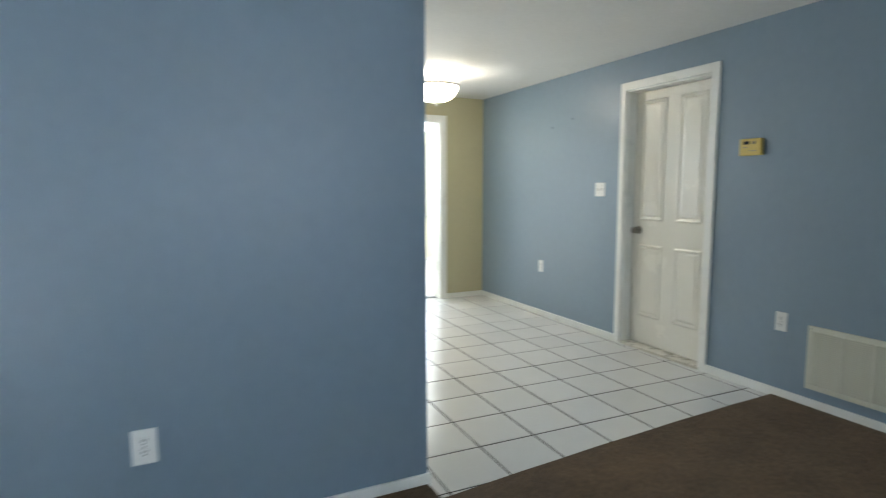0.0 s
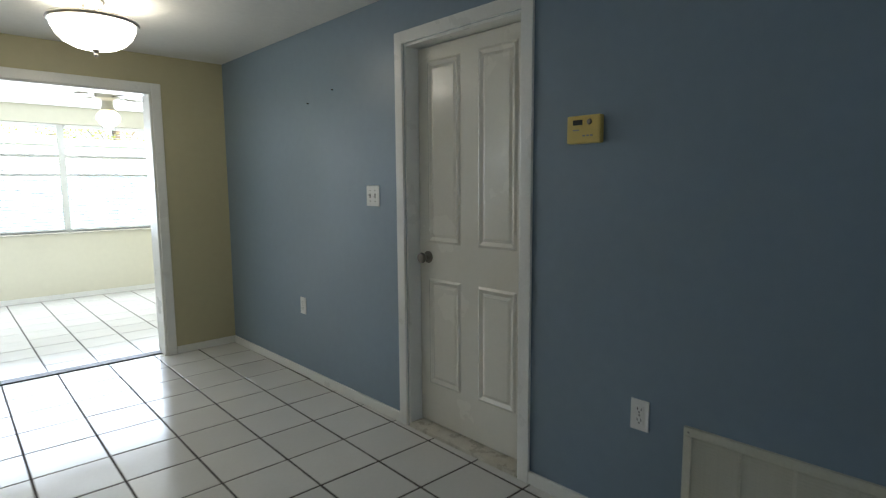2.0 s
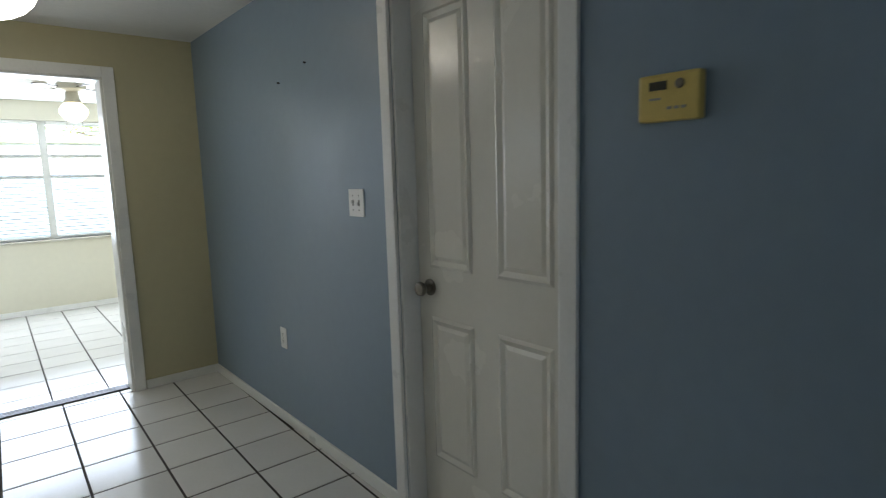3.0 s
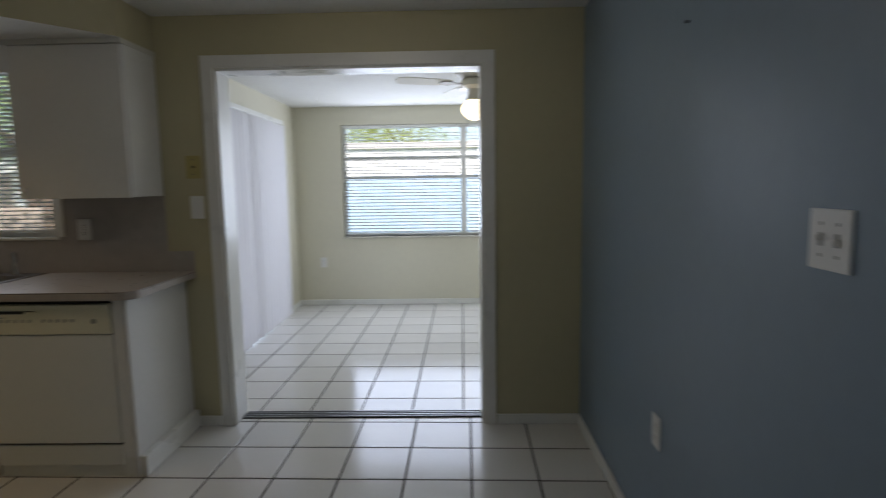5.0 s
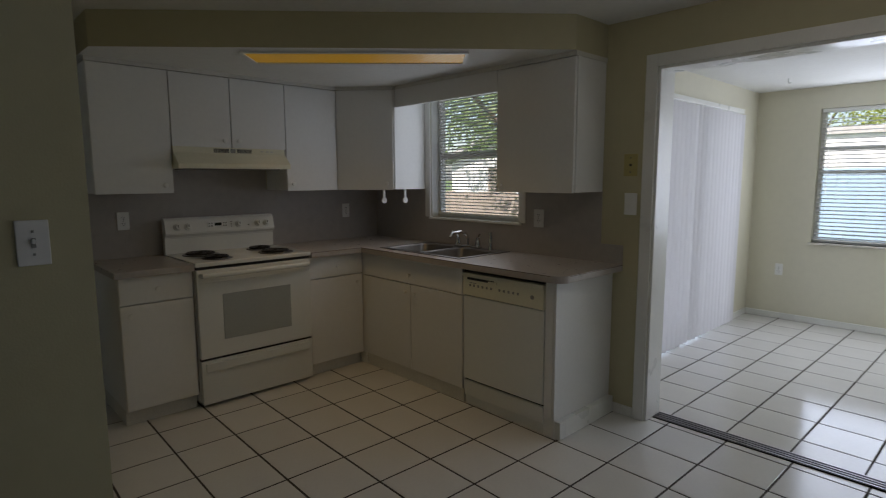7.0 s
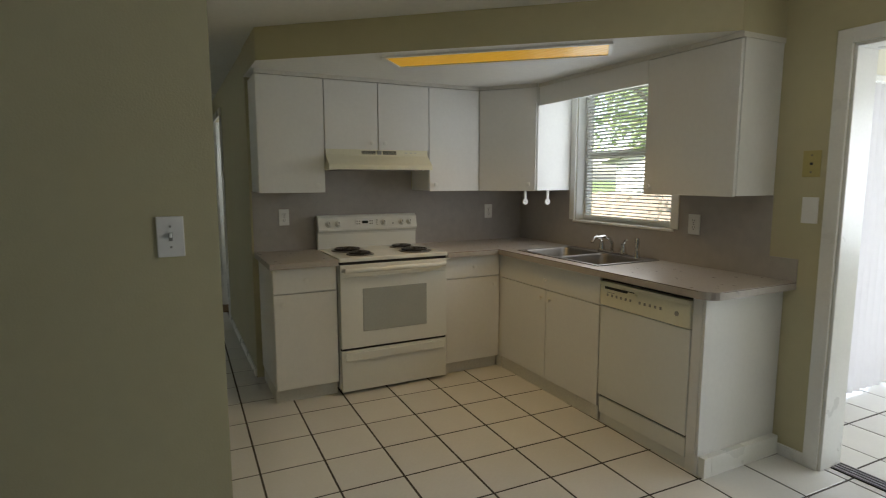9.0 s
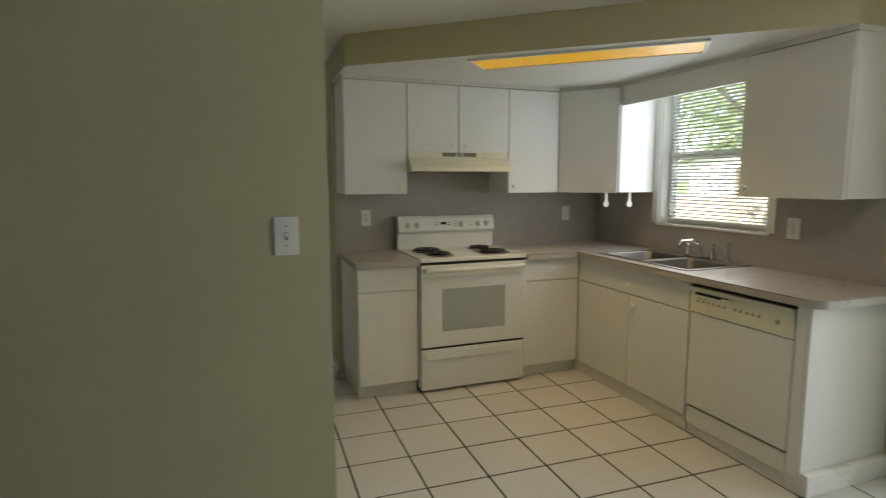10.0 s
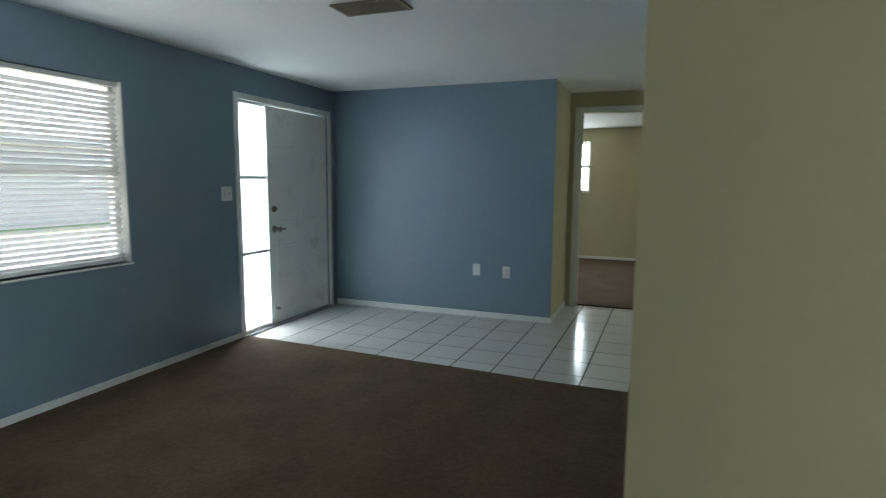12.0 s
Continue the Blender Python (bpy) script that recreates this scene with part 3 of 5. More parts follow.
vb = thing("vertical_blind", (SUNW + 0.05, (SY0 + SY1) / 2, SZ1), "white vertical vane blind drawn over the patio door", "vertical blind")
part("headrail", bx(SUNW + 0.012, SUNW + 0.065, SY0 - 0.02, SY1 + 0.015, SZ1 - 0.005, SZ1 + 0.035, 0.004), TRIM, vb)
vn = NB()
rows = []
for k in range(7):
    v = (k / 6 - 0.5) * 0.089
    rows.append([vn.verts.new((0.014 * (1 - (k / 3 - 1) ** 2), v, z)) for z in (0.0, SZ1 - 0.045)])
for a, q in zip(rows, rows[1:]):
    vn.faces.new((a[0], a[1], q[1], q[0]))
v0 = part("vane", vn, VANE, vb, smooth=True)
count = 23
for k in range(count):
    o = v0 if k == 0 else v0.copy()
    if k:
        scene.collection.objects.link(o)
    o.location = (SUNW + 0.042, SY0 + 0.03 + k * (SY1 - SY0 - 0.05) / (count - 1), 0.032 + random.uniform(-0.004, 0.004))
    o.rotation_euler = (0, 0, radians(-52 + random.uniform(-3, 3) + (5 if k == 9 else 0)))


# ---- kitchen ----
CT = 0.905            # worktop height
FX, FY = -3.965, -0.575  # cabinet fronts: range side and sink side


def knob_x(parent, x, y, z):
    part("knob", lathe(NB(), [(0, 0), (0.008, 0), (0.007, 0.012), (0.015, 0.018), (0.015, 0.024), (0, 0.027)], (x, y, z), 14, (1, 0, 0)), PLATE, parent, "white knob", True)


def knob_y(parent, x, y, z):
    part("knob", lathe(NB(), [(0, 0), (0.008, 0), (0.007, 0.012), (0.015, 0.018), (0.015, 0.024), (0, 0.027)], (x, y, z), 14, (0, -1, 0)), PLATE, parent, "white knob", True)


def base_cabinet_x(y0, y1, drawer, label, knob_side):
    c = thing("base_cabinet", (FX - 0.3, (y0 + y1) / 2, 0), label, "cabinet", "base cabinets")
    part("body", bx(XS + 0.004, FX - 0.019, y0 + 0.001, y1 - 0.001, 0.09, CT - 0.04), CAB, c)
    part("toe_kick", bx(XS + 0.05, FX - 0.045, y0 + 0.002, y1 - 0.002, 0.0, 0.09), KICKM, c)
    d = part("door", bx(FX - 0.018, FX, y0 + 0.003, y1 - 0.003, 0.092, 0.703, 0.002), CAB, c)
    knob_x(d, FX, y0 + 0.05 if knob_side < 0 else y1 - 0.05, 0.645)
    w = part("drawer", bx(FX - 0.018, FX, y0 + 0.003, y1 - 0.003, 0.711, CT - 0.043, 0.002), CAB, c)
    knob_x(w, FX, (y0 + y1) / 2, 0.785)
    return c


base_cabinet_x(-2.212, -1.812, True, "white base cabinet with one drawer, beside the hall", -1)
base_cabinet_x(-1.028, FY - 0.006, True, "white base cabinet with one drawer in the kitchen corner", 1)
sc = thing("sink_cabinet", (-3.43, FY, 0), "white sink cabinet with two doors under the sink", "cabinet", "base cabinets")
part("body", bx(-3.945, -2.905, FY + 0.019, -0.005, 0.09, CT - 0.21), CAB, sc)
part("toe_kick", bx(-3.9435, -2.905, FY + 0.012, FY + 0.04, 0.0, 0.09), KICKM, sc)
for x0, x1, kx in ((-3.943, -3.412, -3.455), (-3.406, -2.908, -3.365)):
    d = part("door", bx(x0, x1, FY, FY + 0.018, 0.092, 0.690, 0.002), CAB, sc)
    knob_y(d, kx, FY, 0.632)
part("corner_filler", bx(FX - 0.016, -3.9435, FY + 0.001, FY + 0.018, 0.09, CT - 0.041), CAB, sc)
part("corner_kick", bx(FX - 0.07, -3.944, FY + 0.004, FY + 0.04, 0.0, 0.089), KICKM, sc)
w = part("false_drawer", bx(-3.943, -2.908, FY, FY + 0.018, 0.697, CT - 0.043, 0.002), CAB, sc)
knob_y(w, -3.41, FY, 0.755)
ep = thing("end_panel", (-2.21, -0.3, 0), "white end panel closing the counter beside the opening", "panel")
part("side", bx(-2.230, -2.215, FY + 0.002, -0.004, 0.0, CT - 0.041, 0.002), CAB, ep)
part("stile", bx(-2.283, -2.231, FY, FY + 0.018, 0.10, CT - 0.041, 0.002), CAB, ep)
part("base_strip", bx(-2.214, -2.180, FY + 0.06, -0.014, 0.0, 0.10, 0.003), TRIM, ep)
part("kick_block", bx(-2.290, -2.180, FY + 0.010, FY + 0.06, 0.0, 0.0995, 0.002), TRIM, ep)

# worktop: L shape with a rounded corner, butting the range
wt = thing("worktop", (-3.3, -0.3, CT), "speckled grey-brown laminate worktop with pale edge", "worktop")
pts = [(XS + 0.003, -0.003), (XS + 0.003, -1.028), (-3.925, -1.028), (-3.925, -0.615)]
rad = 0.075
pts += [(-2.155 - rad + rad * math.sin(a), -0.615 + rad - rad * math.cos(a)) for a in [radians(q) for q in range(0, 91, 15)]]
pts += [(-2.155, -0.003)]
SX0, SX1, SY_0, SY_1 = -3.80, -2.98, -0.535, -0.03
tb = NB()
prism(tb, [(XS + 0.003, -0.003), (XS + 0.003, -1.028), (-3.925, -1.028), (-3.925, -0.615), (SX0 + 0.02, -0.615), (SX0 + 0.02, -0.003)], CT - 0.038, CT)
box(tb, SX0 + 0.02, SX1 - 0.02, -0.615, SY_0 + 0.02, CT - 0.038, CT)
box(tb, SX0 + 0.02, SX1 - 0.02, SY_1 - 0.02, -0.003, CT - 0.038, CT)
prism(tb, [(SX1 - 0.02, -0.003), (SX1 - 0.02, -0.615)] + pts[4:], CT - 0.038, CT)
bmesh.ops.remove_doubles(tb, verts=tb.verts, dist=0.0002)
part("top", tb, COUNT, wt)
for b_ in ((-3.924, -2.155 - rad, -0.6158, -0.613, CT - 0.0045, CT - 0.002), (-3.9265, -3.924, -1.027, -0.6158, CT - 0.0045, CT - 0.002), (-2.156, -2.1542, -0.615 + rad, -0.004, CT - 0.0045, CT - 0.002)):
    part("edge_seam", bx(*b_), SEAM, wt, "dark brown laminate seam")
wt2 = thing("worktop", (-4.2, -2.07, CT), "speckled grey-brown laminate worktop piece beside the range", "worktop")
part("top", bx(XS + 0.003, -3.925, -2.235, -1.810, CT - 0.038, CT, 0.004), COUNT, wt2)

# backsplash laminate
bs = thing("backsplash", (XS, -1.2, CT), "grey laminate backsplash between worktop and cabinets", "backsplash")
part("range_sheet", bx(XS, XS + 0.004, -2.235, -0.005, CT, 1.335), SPLASH, bs)
part("hood_sheet", bx(XS, XS + 0.004, -1.80, -1.04, 1.335, 1.62), SPLASH, bs)
part("sink_sheet", bx(XS + 0.005, -3.844, -0.004, 0, CT, 1.335), SPLASH, bs)
part("sill_sheet", bx(-3.844, -2.91, -0.004, 0, CT, 1.09), SPLASH, bs)
part("end_sheet", bx(-2.91, -2.303, -0.004, 0, CT, 1.335), SPLASH, bs)
part("end_lip", bx(-2.303, -2.157, -0.006, 0, CT, 1.018), SPLASH, bs)

# double-bowl sink
sk = thing("sink", ((SX0 + SX1) / 2, -0.29, CT), "stainless steel double-bowl sink set in the worktop", "sink")


def bowl(bm, x0, x1, y0, y1, top, depth):
    def rr(ins, z, r=0.05, n=6):
        out = []
        for cx, cy, a0 in ((x1 - ins - r, y1 - ins - r, 0), (x0 + ins + r, y1 - ins - r, 90), (x0 + ins + r, y0 + ins + r, 180), (x1 - ins - r, y0 + ins + r, 270)):
            for k in range(n):
                a = radians(a0 + 90 * k / (n - 1))
                out.append(bm.verts.new((cx + r * math.cos(a), cy + r * math.sin(a), z)))
        return out
    rings = [rr(0, top), rr(0.006, top - 0.01), rr(0.012, top - depth + 0.03), rr(0.035, top - depth, 0.04)]
    for a, b in zip(rings, rings[1:]):
        for k in range(len(a)):
            bm.faces.new((a[k], a[(k + 1) % len(a)], b[(k + 1) % len(a)], b[k]))
    bm.faces.new(rings[-1])


for x0, x1 in ((SX0 + 0.03, -3.410), (-3.380, SX1 - 0.03)):
    bm = NB()
    bowl(bm, x0, x1, SY_0 + 0.03, SY_1 - 0.09, CT + 0.004, 0.17)
    b = part("bowl", bm, STEEL, sk, smooth=True)
    part("drain", lathe(NB(), [(0, 0.004), (0.03, 0.004), (0.045, 0.0), (0.045, -0.004)], ((x0 + x1) / 2, -0.31, CT - 0.166), 20), DARK, b, "dark drain", True)
rm = NB()
box(rm, SX0, SX1, SY_0, SY_0 + 0.03, CT - 0.002, CT + 0.005, 0.002)
box(rm, SX0, SX1, SY_1 - 0.09, SY_1, CT - 0.002, CT + 0.005, 0.002)
for x0, x1 in ((SX0, SX0 + 0.03), (-3.410, -3.380), (SX1 - 0.03, SX1)):
    box(rm, x0, x1, SY_0 + 0.03, SY_1 - 0.09, CT - 0.002, CT + 0.005, 0.002)
part("rim", rm, STEEL, sk)

# faucet with two handles and a side spray
fc = thing("faucet", (-3.340, -0.08, CT), "chrome two-handle faucet with spout and side spray", "faucet")
part("base", bx(-3.460, -3.220, -0.105, -0.055, CT + 0.005, CT + 0.025, 0.008), CHROME, fc)
part("spout", tube(NB(), [(-3.340, -0.08, CT + 0.02), (-3.340, -0.08, CT + 0.07), (-3.340, -0.10, CT + 0.105), (-3.340, -0.16, CT + 0.125), (-3.340, -0.24, CT + 0.118), (-3.340, -0.262, CT + 0.09)], 0.011, 12), CHROME, fc, smooth=True)
for x, s in ((-3.440, -1), (-3.240, 1)):
    h = part("handle", lathe(NB(), [(0, 0), (0.022, 0), (0.019, 0.03), (0.013, 0.05), (0.016, 0.06), (0, 0.066)], (x, -0.08, CT + 0.02), 18), CHROME, fc, smooth=True)
    part("lever", tube(NB(), [(x, -0.08, CT + 0.078), (x + s * 0.02, -0.085, CT + 0.105), (x + s * 0.045, -0.095, CT + 0.112)], 0.007, 8), CHROME, h, smooth=True)
part("sprayer", lathe(NB(), [(0, 0), (0.02, 0), (0.016, 0.02), (0.012, 0.05), (0.017, 0.10), (0.012, 0.125), (0, 0.128)], (-3.120, -0.08, CT + 0.005), 16), CHROME, fc, smooth=True)

# dishwasher
dw = thing("dishwasher", (-2.590, FY, 0), "almond dishwasher with a yellowed control panel under the worktop", "dishwasher")
part("tub", bx(-2.898, -2.286, FY + 0.03, -0.03, 0.08, CT - 0.042), DARK, dw)
part("door", bx(-2.895, -2.288, FY - 0.004, FY + 0.028, 0.172, 0.700, 0.005), APPL, dw, "off-white door")
cp = part("control_panel", bx(-2.895, -2.288, FY - 0.010, FY + 0.028, 0.703, 0.842, 0.006), ALMOND, dw, "yellowed control panel")
part("top_lip", bx(-2.893, -2.290, FY - 0.018, FY - 0.009, 0.822, 0.843, 0.003), ALMOND, cp)
part("latch_slot", bx(-2.855, -2.640, FY - 0.0125, FY - 0.009, 0.802, 0.816), DARK, cp, "dark latch slot")
part("latch", bx(-2.680, -2.620, FY - 0.020, FY - 0.010, 0.798, 0.812, 0.003), ALMOND, cp)
for k in range(11):
    x = -2.840 + k * 0.034 + (0.03 if k > 5 else 0)
    part("button", bx(x, x + 0.012, FY - 0.0125, FY - 0.009, 0.762, 0.776, 0.001), GREYP, cp)
part("legend", bx(-2.840, -2.780, FY - 0.0112, FY - 0.009, 0.783, 0.786), GREYP, cp)
part("dial_mark", lathe(NB(), [(0, 0), (0.012, 0), (0.012, 0.002), (0, 0.002)], (-2.365, FY - 0.010, 0.765), 18, (0, -1, 0)), GREYP, cp)
part("kick_panel", bx(-2.892, -2.290, FY + 0.004, FY + 0.02, 0.060, 0.160, 0.003), APPL, dw)
part("seam", bx(-2.892, -2.290, FY + 0.012, FY + 0.02, 0.160, 0.172), DARK, dw)
part("toe_plate", bx(-2.890, -2.292, FY + 0.014, FY + 0.03, 0.0, 0.066), APPL, dw)

# electric range
R0, R1, RF = -1.805, -1.035, -3.93
rg = thing("electric_range", (-4.22, (R0 + R1) / 2, 0), "white electric range with four coil burners and oven window", "stove")
part("body", bx(XS + 0.03, RF - 0.045, R0, R1, 0.03, 0.885, 0.003), APPL, rg)
part("cooktop", bx(XS + 0.03, RF + 0.004, R0 - 0.002, R1 + 0.002, 0.885, 0.912, 0.008), APPL, rg)
for x, y, r in ((-4.075, -1.618, 0.08), (-4.305, -1.633, 0.102), (-4.085, -1.213, 0.102), (-4.325, -1.213, 0.08)):
    bn = part("burner", lathe(NB(), [(0, -0.004), (r * 0.5, -0.003), (r * 0.95, 0.002), (r + 0.012, 0.004), (r + 0.014, 0.0)], (x, y, 0.913), 30), DRIP, rg, "dark drip pan", True)
    sp = [(x + (0.016 + (r - 0.02) * k / 70) * math.cos(k * 2 * math.pi * 4 / 70), y + (0.016 + (r - 0.02) * k / 70) * math.sin(k * 2 * math.pi * 4 / 70), 0.925) for k in range(71)]
    part("coil", tube(NB(), sp, 0.0062, 6), COIL, bn, "black spiral coil", True)
bgp = NB()
prof = [(XS + 0.03, 0.905), (XS + 0.075, 0.905), (XS + 0.075, 1.02), (XS + 0.105, 1.045), (XS + 0.085, 1.135), (XS + 0.06, 1.152), (XS + 0.03, 1.152)]
lo = [bgp.verts.new((x, R0 + 0.002, z)) for x, z in prof]
hi = [bgp.verts.new((x, R1 - 0.002, z)) for x, z in prof]
bgp.faces.new(lo)
bgp.faces.new(hi[::-1])
for k in range(len(prof)):
    k2 = (k + 1) % len(prof)
    bgp.faces.new((lo[k], hi[k], hi[k2], lo[k2]))
bmesh.ops.bevel(bgp, geom=[e for e in bgp.edges if e.calc_length() > 0.5], offset=0.005, segments=2, affect="EDGES")
bg = part("backguard", bgp, APPL, rg)
nrm = Vector((0.976, 0, 0.217))
for y in (-1.728, -1.658, -1.308, -1.163, -1.098):
    k = part("knob", lathe(NB(), [(0, 0), (0.024, 0), (0.022, 0.008), (0.016, 0.010), (0.014, 0.026), (0, 0.028)], Vector((XS + 0.096, y, 1.09)), 20, nrm), APPL, bg, smooth=True)
    part("pointer", bx(XS + 0.122, XS + 0.127, y - 0.0025, y + 0.0025, 1.092, 1.108), GREYP, k)
part("display_panel", bx(XS + 0.090, XS + 0.099, -1.528, -1.383, 1.075, 1.118), PLATE, bg)
part("display", bx(XS + 0.094, XS + 0.101, -1.478, -1.431, 1.088, 1.108), LCD, bg, "dark clock display")
for k in range(3):
    for y in (-1.515, -1.498, -1.415, -1.399):
        if k < 2:
            part("button", bx(XS + 0.094, XS + 0.1005, y - 0.005, y + 0.005, 1.082 + k * 0.018, 1.091 + k * 0.018), GREYP, bg)
    part("indicator", bx(XS + 0.088, XS + 0.0995, -1.363, -1.357, 1.075 + k * 0.016, 1.08 + k * 0.016), DARK, bg)
part("badge", bx(XS + 0.088, XS + 0.0995, -1.238, -1.229, 1.078, 1.085), DARK, bg)
part("vent_gap", bx(RF - 0.044, RF - 0.012, R0 + 0.006, R1 - 0.006, 0.868, 0.885), DARK, rg, "dark vent gap over the oven door")
od = part("oven_door", bx(RF - 0.044, RF, R0 + 0.004, R1 - 0.004, 0.313, 0.866, 0.007), APPL, rg)
part("window", bx(RF - 0.003, RF + 0.0025, -1.653, -1.195, 0.418, 0.705, 0.002), GREYW, od, "grey oven window")
part("handle", tube(NB(), [(RF, -1.778, 0.832), (RF + 0.03, -1.773, 0.834), (RF + 0.042, -1.683, 0.835), (RF + 0.042, -1.163, 0.835), (RF + 0.03, -1.068, 0.834), (RF, -1.063, 0.832)], 0.016, 10), APPL, od, smooth=True)
part("handle_lip", bx(RF, RF + 0.006, R0 + 0.02, R1 - 0.02, 0.785, 0.790, 0.002), APPL, od)
part("shadow_gap", bx(RF - 0.044, RF - 0.014, R0 + 0.008, R1 - 0.008, 0.296, 0.313), DARK, rg)
dr = part("storage_drawer", bx(RF - 0.044, RF - 0.006, R0 + 0.005, R1 - 0.005, 0.02, 0.298, 0.006), APPL, rg)
part("pull", bx(RF - 0.007, RF + 0.007, R0 + 0.03, R1 - 0.03, 0.228, 0.285, 0.006), APPL, dr)
part("foot_rail", bx(RF - 0.10, RF - 0.06, R0 + 0.02, R1 - 0.02, 0.0, 0.045), DARK, rg)

# wall cabinets
UZ, UT, UF = 1.328, 2.070, -4.22


def upper_x(y0, y1, z0, doors, knobs, label):
    c = thing("wall_cabinet", (UF - 0.16, (y0 + y1) / 2, z0), label, "cabinet", "wall cabinets")
    part("body", bx(XS + 0.003, UF - 0.019, y0 + 0.001, y1 - 0.001, z0, UT), CAB, c)
    for (a, b), (ky, kz) in zip(doors, knobs):
        d = part("door", bx(UF - 0.018, UF, a + 0.002, b - 0.002, z0 - 0.003, UT - 0.004, 0.002), CAB, c)
        knob_x(d, UF, ky, kz)
    return c


upper_x(-2.232, -1.803, UZ, [(-2.232, -1.803)], [(-1.855, UZ + 0.045)], "white single-door wall cabinet at the hall end")
upper_x(-1.801, -1.036, 1.618, [(-1.801, -1.427), (-1.423, -1.036)], [(-1.475, 1.66), (-1.38, 1.66)], "white two-door wall cabinet over the range hood")
upper_x(-1.034, -0.610, UZ, [(-1.034, -0.610)], [(-0.99, UZ + 0.045)], "white single-door wall cabinet beside the hood")
cc = thing("corner_cabinet", (-4.3, -0.3, UZ), "white diagonal corner wall cabinet", "cabinet", "wall cabinets")
part("body", prism(NB(), [(XS + 0.003, -0.003), (XS + 0.003, -0.608), (UF - 0.012, -0.608), (-3.900, -0.322), (-3.885, -0.313), (-3.885, -0.003)], UZ, UT), CAB, cc)
a, b = Vector((UF - 0.006, -0.604, 0)), Vector((-3.898, -0.315, 0))
dv = (b - a).normalized()
nv = Vector((dv.y, -dv.x, 0))
cd = prism(NB(), [tuple((a + dv * 0.004)[:2]), tuple((b - dv * 0.004)[:2]), tuple((b - dv * 0.004 + nv * 0.018)[:2]), tuple((a + dv * 0.004 + nv * 0.018)[:2])], UZ - 0.003, UT - 0.004)
cdoor = part("door", cd, CAB, cc)
kp = b - dv * 0.05 + nv * 0.018
part("knob", lathe(NB(), [(0, 0), (0.008, 0), (0.007, 0.012), (0.015, 0.018), (0.015, 0.024), (0, 0.027)], (kp.x, kp.y, UZ + 0.045), 14, nv), PLATE, cdoor, "white knob", True)
uc = thing("wall_cabinet", (-2.63, -0.17, UZ), "white wall cabinet between the window and the opening", "cabinet", "wall cabinets")
part("body", bx(-2.871, -2.303, -0.291, -0.003, UZ, UT), CAB, uc)
d = part("door", bx(-2.869, -2.309, -0.310, -0.292, UZ - 0.003, UT - 0.004, 0.002), CAB, uc)
knob_y(d, -2.83, -0.310, UZ + 0.045)
vl = thing("valance", (-3.41, -0.32, 1.95), "white valance board over the sink window", "valance")
part("board", bx(-3.883, -2.873, -0.310, -0.292, 1.94, UT, 0.002), CAB, vl)
cr = thing("cabinet_cornice", (-3.3, -0.5, UT), "dull grey strip closing the cabinets to the ceiling", "trim strip")
for nm, bb in (("range_strip", (UF - 0.02, UF + 0.004, -2.235, -0.60, UT, KH)), ("sink_strip", (-3.89, -2.298, -0.314, -0.29, UT, KH)), ("end_strip", (-2.322, -2.298, -0.29, 0, UT, KH))):
    part(nm, bx(*bb), KICKM, cr)
pt = [tuple((a + nv * 0.02)[:2]), tuple((b + nv * 0.02)[:2]), tuple(b[:2]), tuple(a[:2])]
part("corner_strip", prism(NB(), pt, UT, KH), KICKM, cr)

# range hood
hb = NB()
prof = [(XS + 0.004, 1.615), (UF + 0.005, 1.615), (UF + 0.012, 1.575), (-4.13, 1.508), (-4.13, 1.478), (XS + 0.004, 1.478)]
lo = [hb.verts.new((x, -1.798, z)) for x, z in prof]
hi = [hb.verts.new((x, -1.052, z)) for x, z in prof]
hb.faces.new(lo)
hb.faces.new(hi[::-1])
for k in range(len(prof)):
    k2 = (k + 1) % len(prof)
    hb.faces.new((lo[k], hi[k], hi[k2], lo[k2]))
hood = thing("range_hood", (-4.3, -1.430, 1.48), "cream range hood with two vent slots over the range", "range hood")
hbody = part("body", hb, ALMOND, hood)
for y0 in (-1.550, -1.395):
    for k in range(4):
        part("vent_slot", bx(UF + 0.005, UF + 0.0115, y0, y0 + 0.10, 1.583 + k * 0.0065, 1.587 + k * 0.0065), DARK, hbody)
part("switch", bx(UF + 0.004, UF + 0.0125, -1.438, -1.407, 1.582, 1.608), GREYP, hbody)
for y in (-1.230, -1.190, -1.160):
    part("mark", bx(UF + 0.004, UF + 0.0112, y, y + 0.018, 1.592, 1.600), KICKM, hbody)
part("filter", bx(-4.45, -4.15, -1.720, -1.120, 1.472, 1.479), STEEL, hbody)

# paper-towel hooks under the corner cabinet
for x, y in ((-3.970, -0.36), (-3.910, -0.20)):
    hk = thing("towel_holder_arm", (x, y, UZ), "white plastic towel holder arm under the corner cabinet", "holder", "towel holder arms")
    part("arm", bx(x - 0.006, x + 0.006, y - 0.01, y + 0.01, UZ - 0.075, UZ - 0.001, 0.004), PLATE, hk)
    part("ring", lathe(NB(), [(0.006, -0.005), (0.022, -0.007), (0.022, 0.007), (0.006, 0.005)], (x, y, UZ - 0.085), 18, (1, 0, 0)), PLATE, hk, smooth=True)

# yellowed fluorescent panel in the kitchen ceiling
fl = thing("ceiling_light_panel", (-3.24, -1.085, KH), "yellowed prismatic fluorescent panel in the kitchen ceiling", "ceiling light")
ca, sa = math.cos(radians(48.3)), math.sin(radians(48.3))


def turned(u, v):
    return (-3.24 + u * ca - v * sa, -1.085 + u * sa + v * ca)


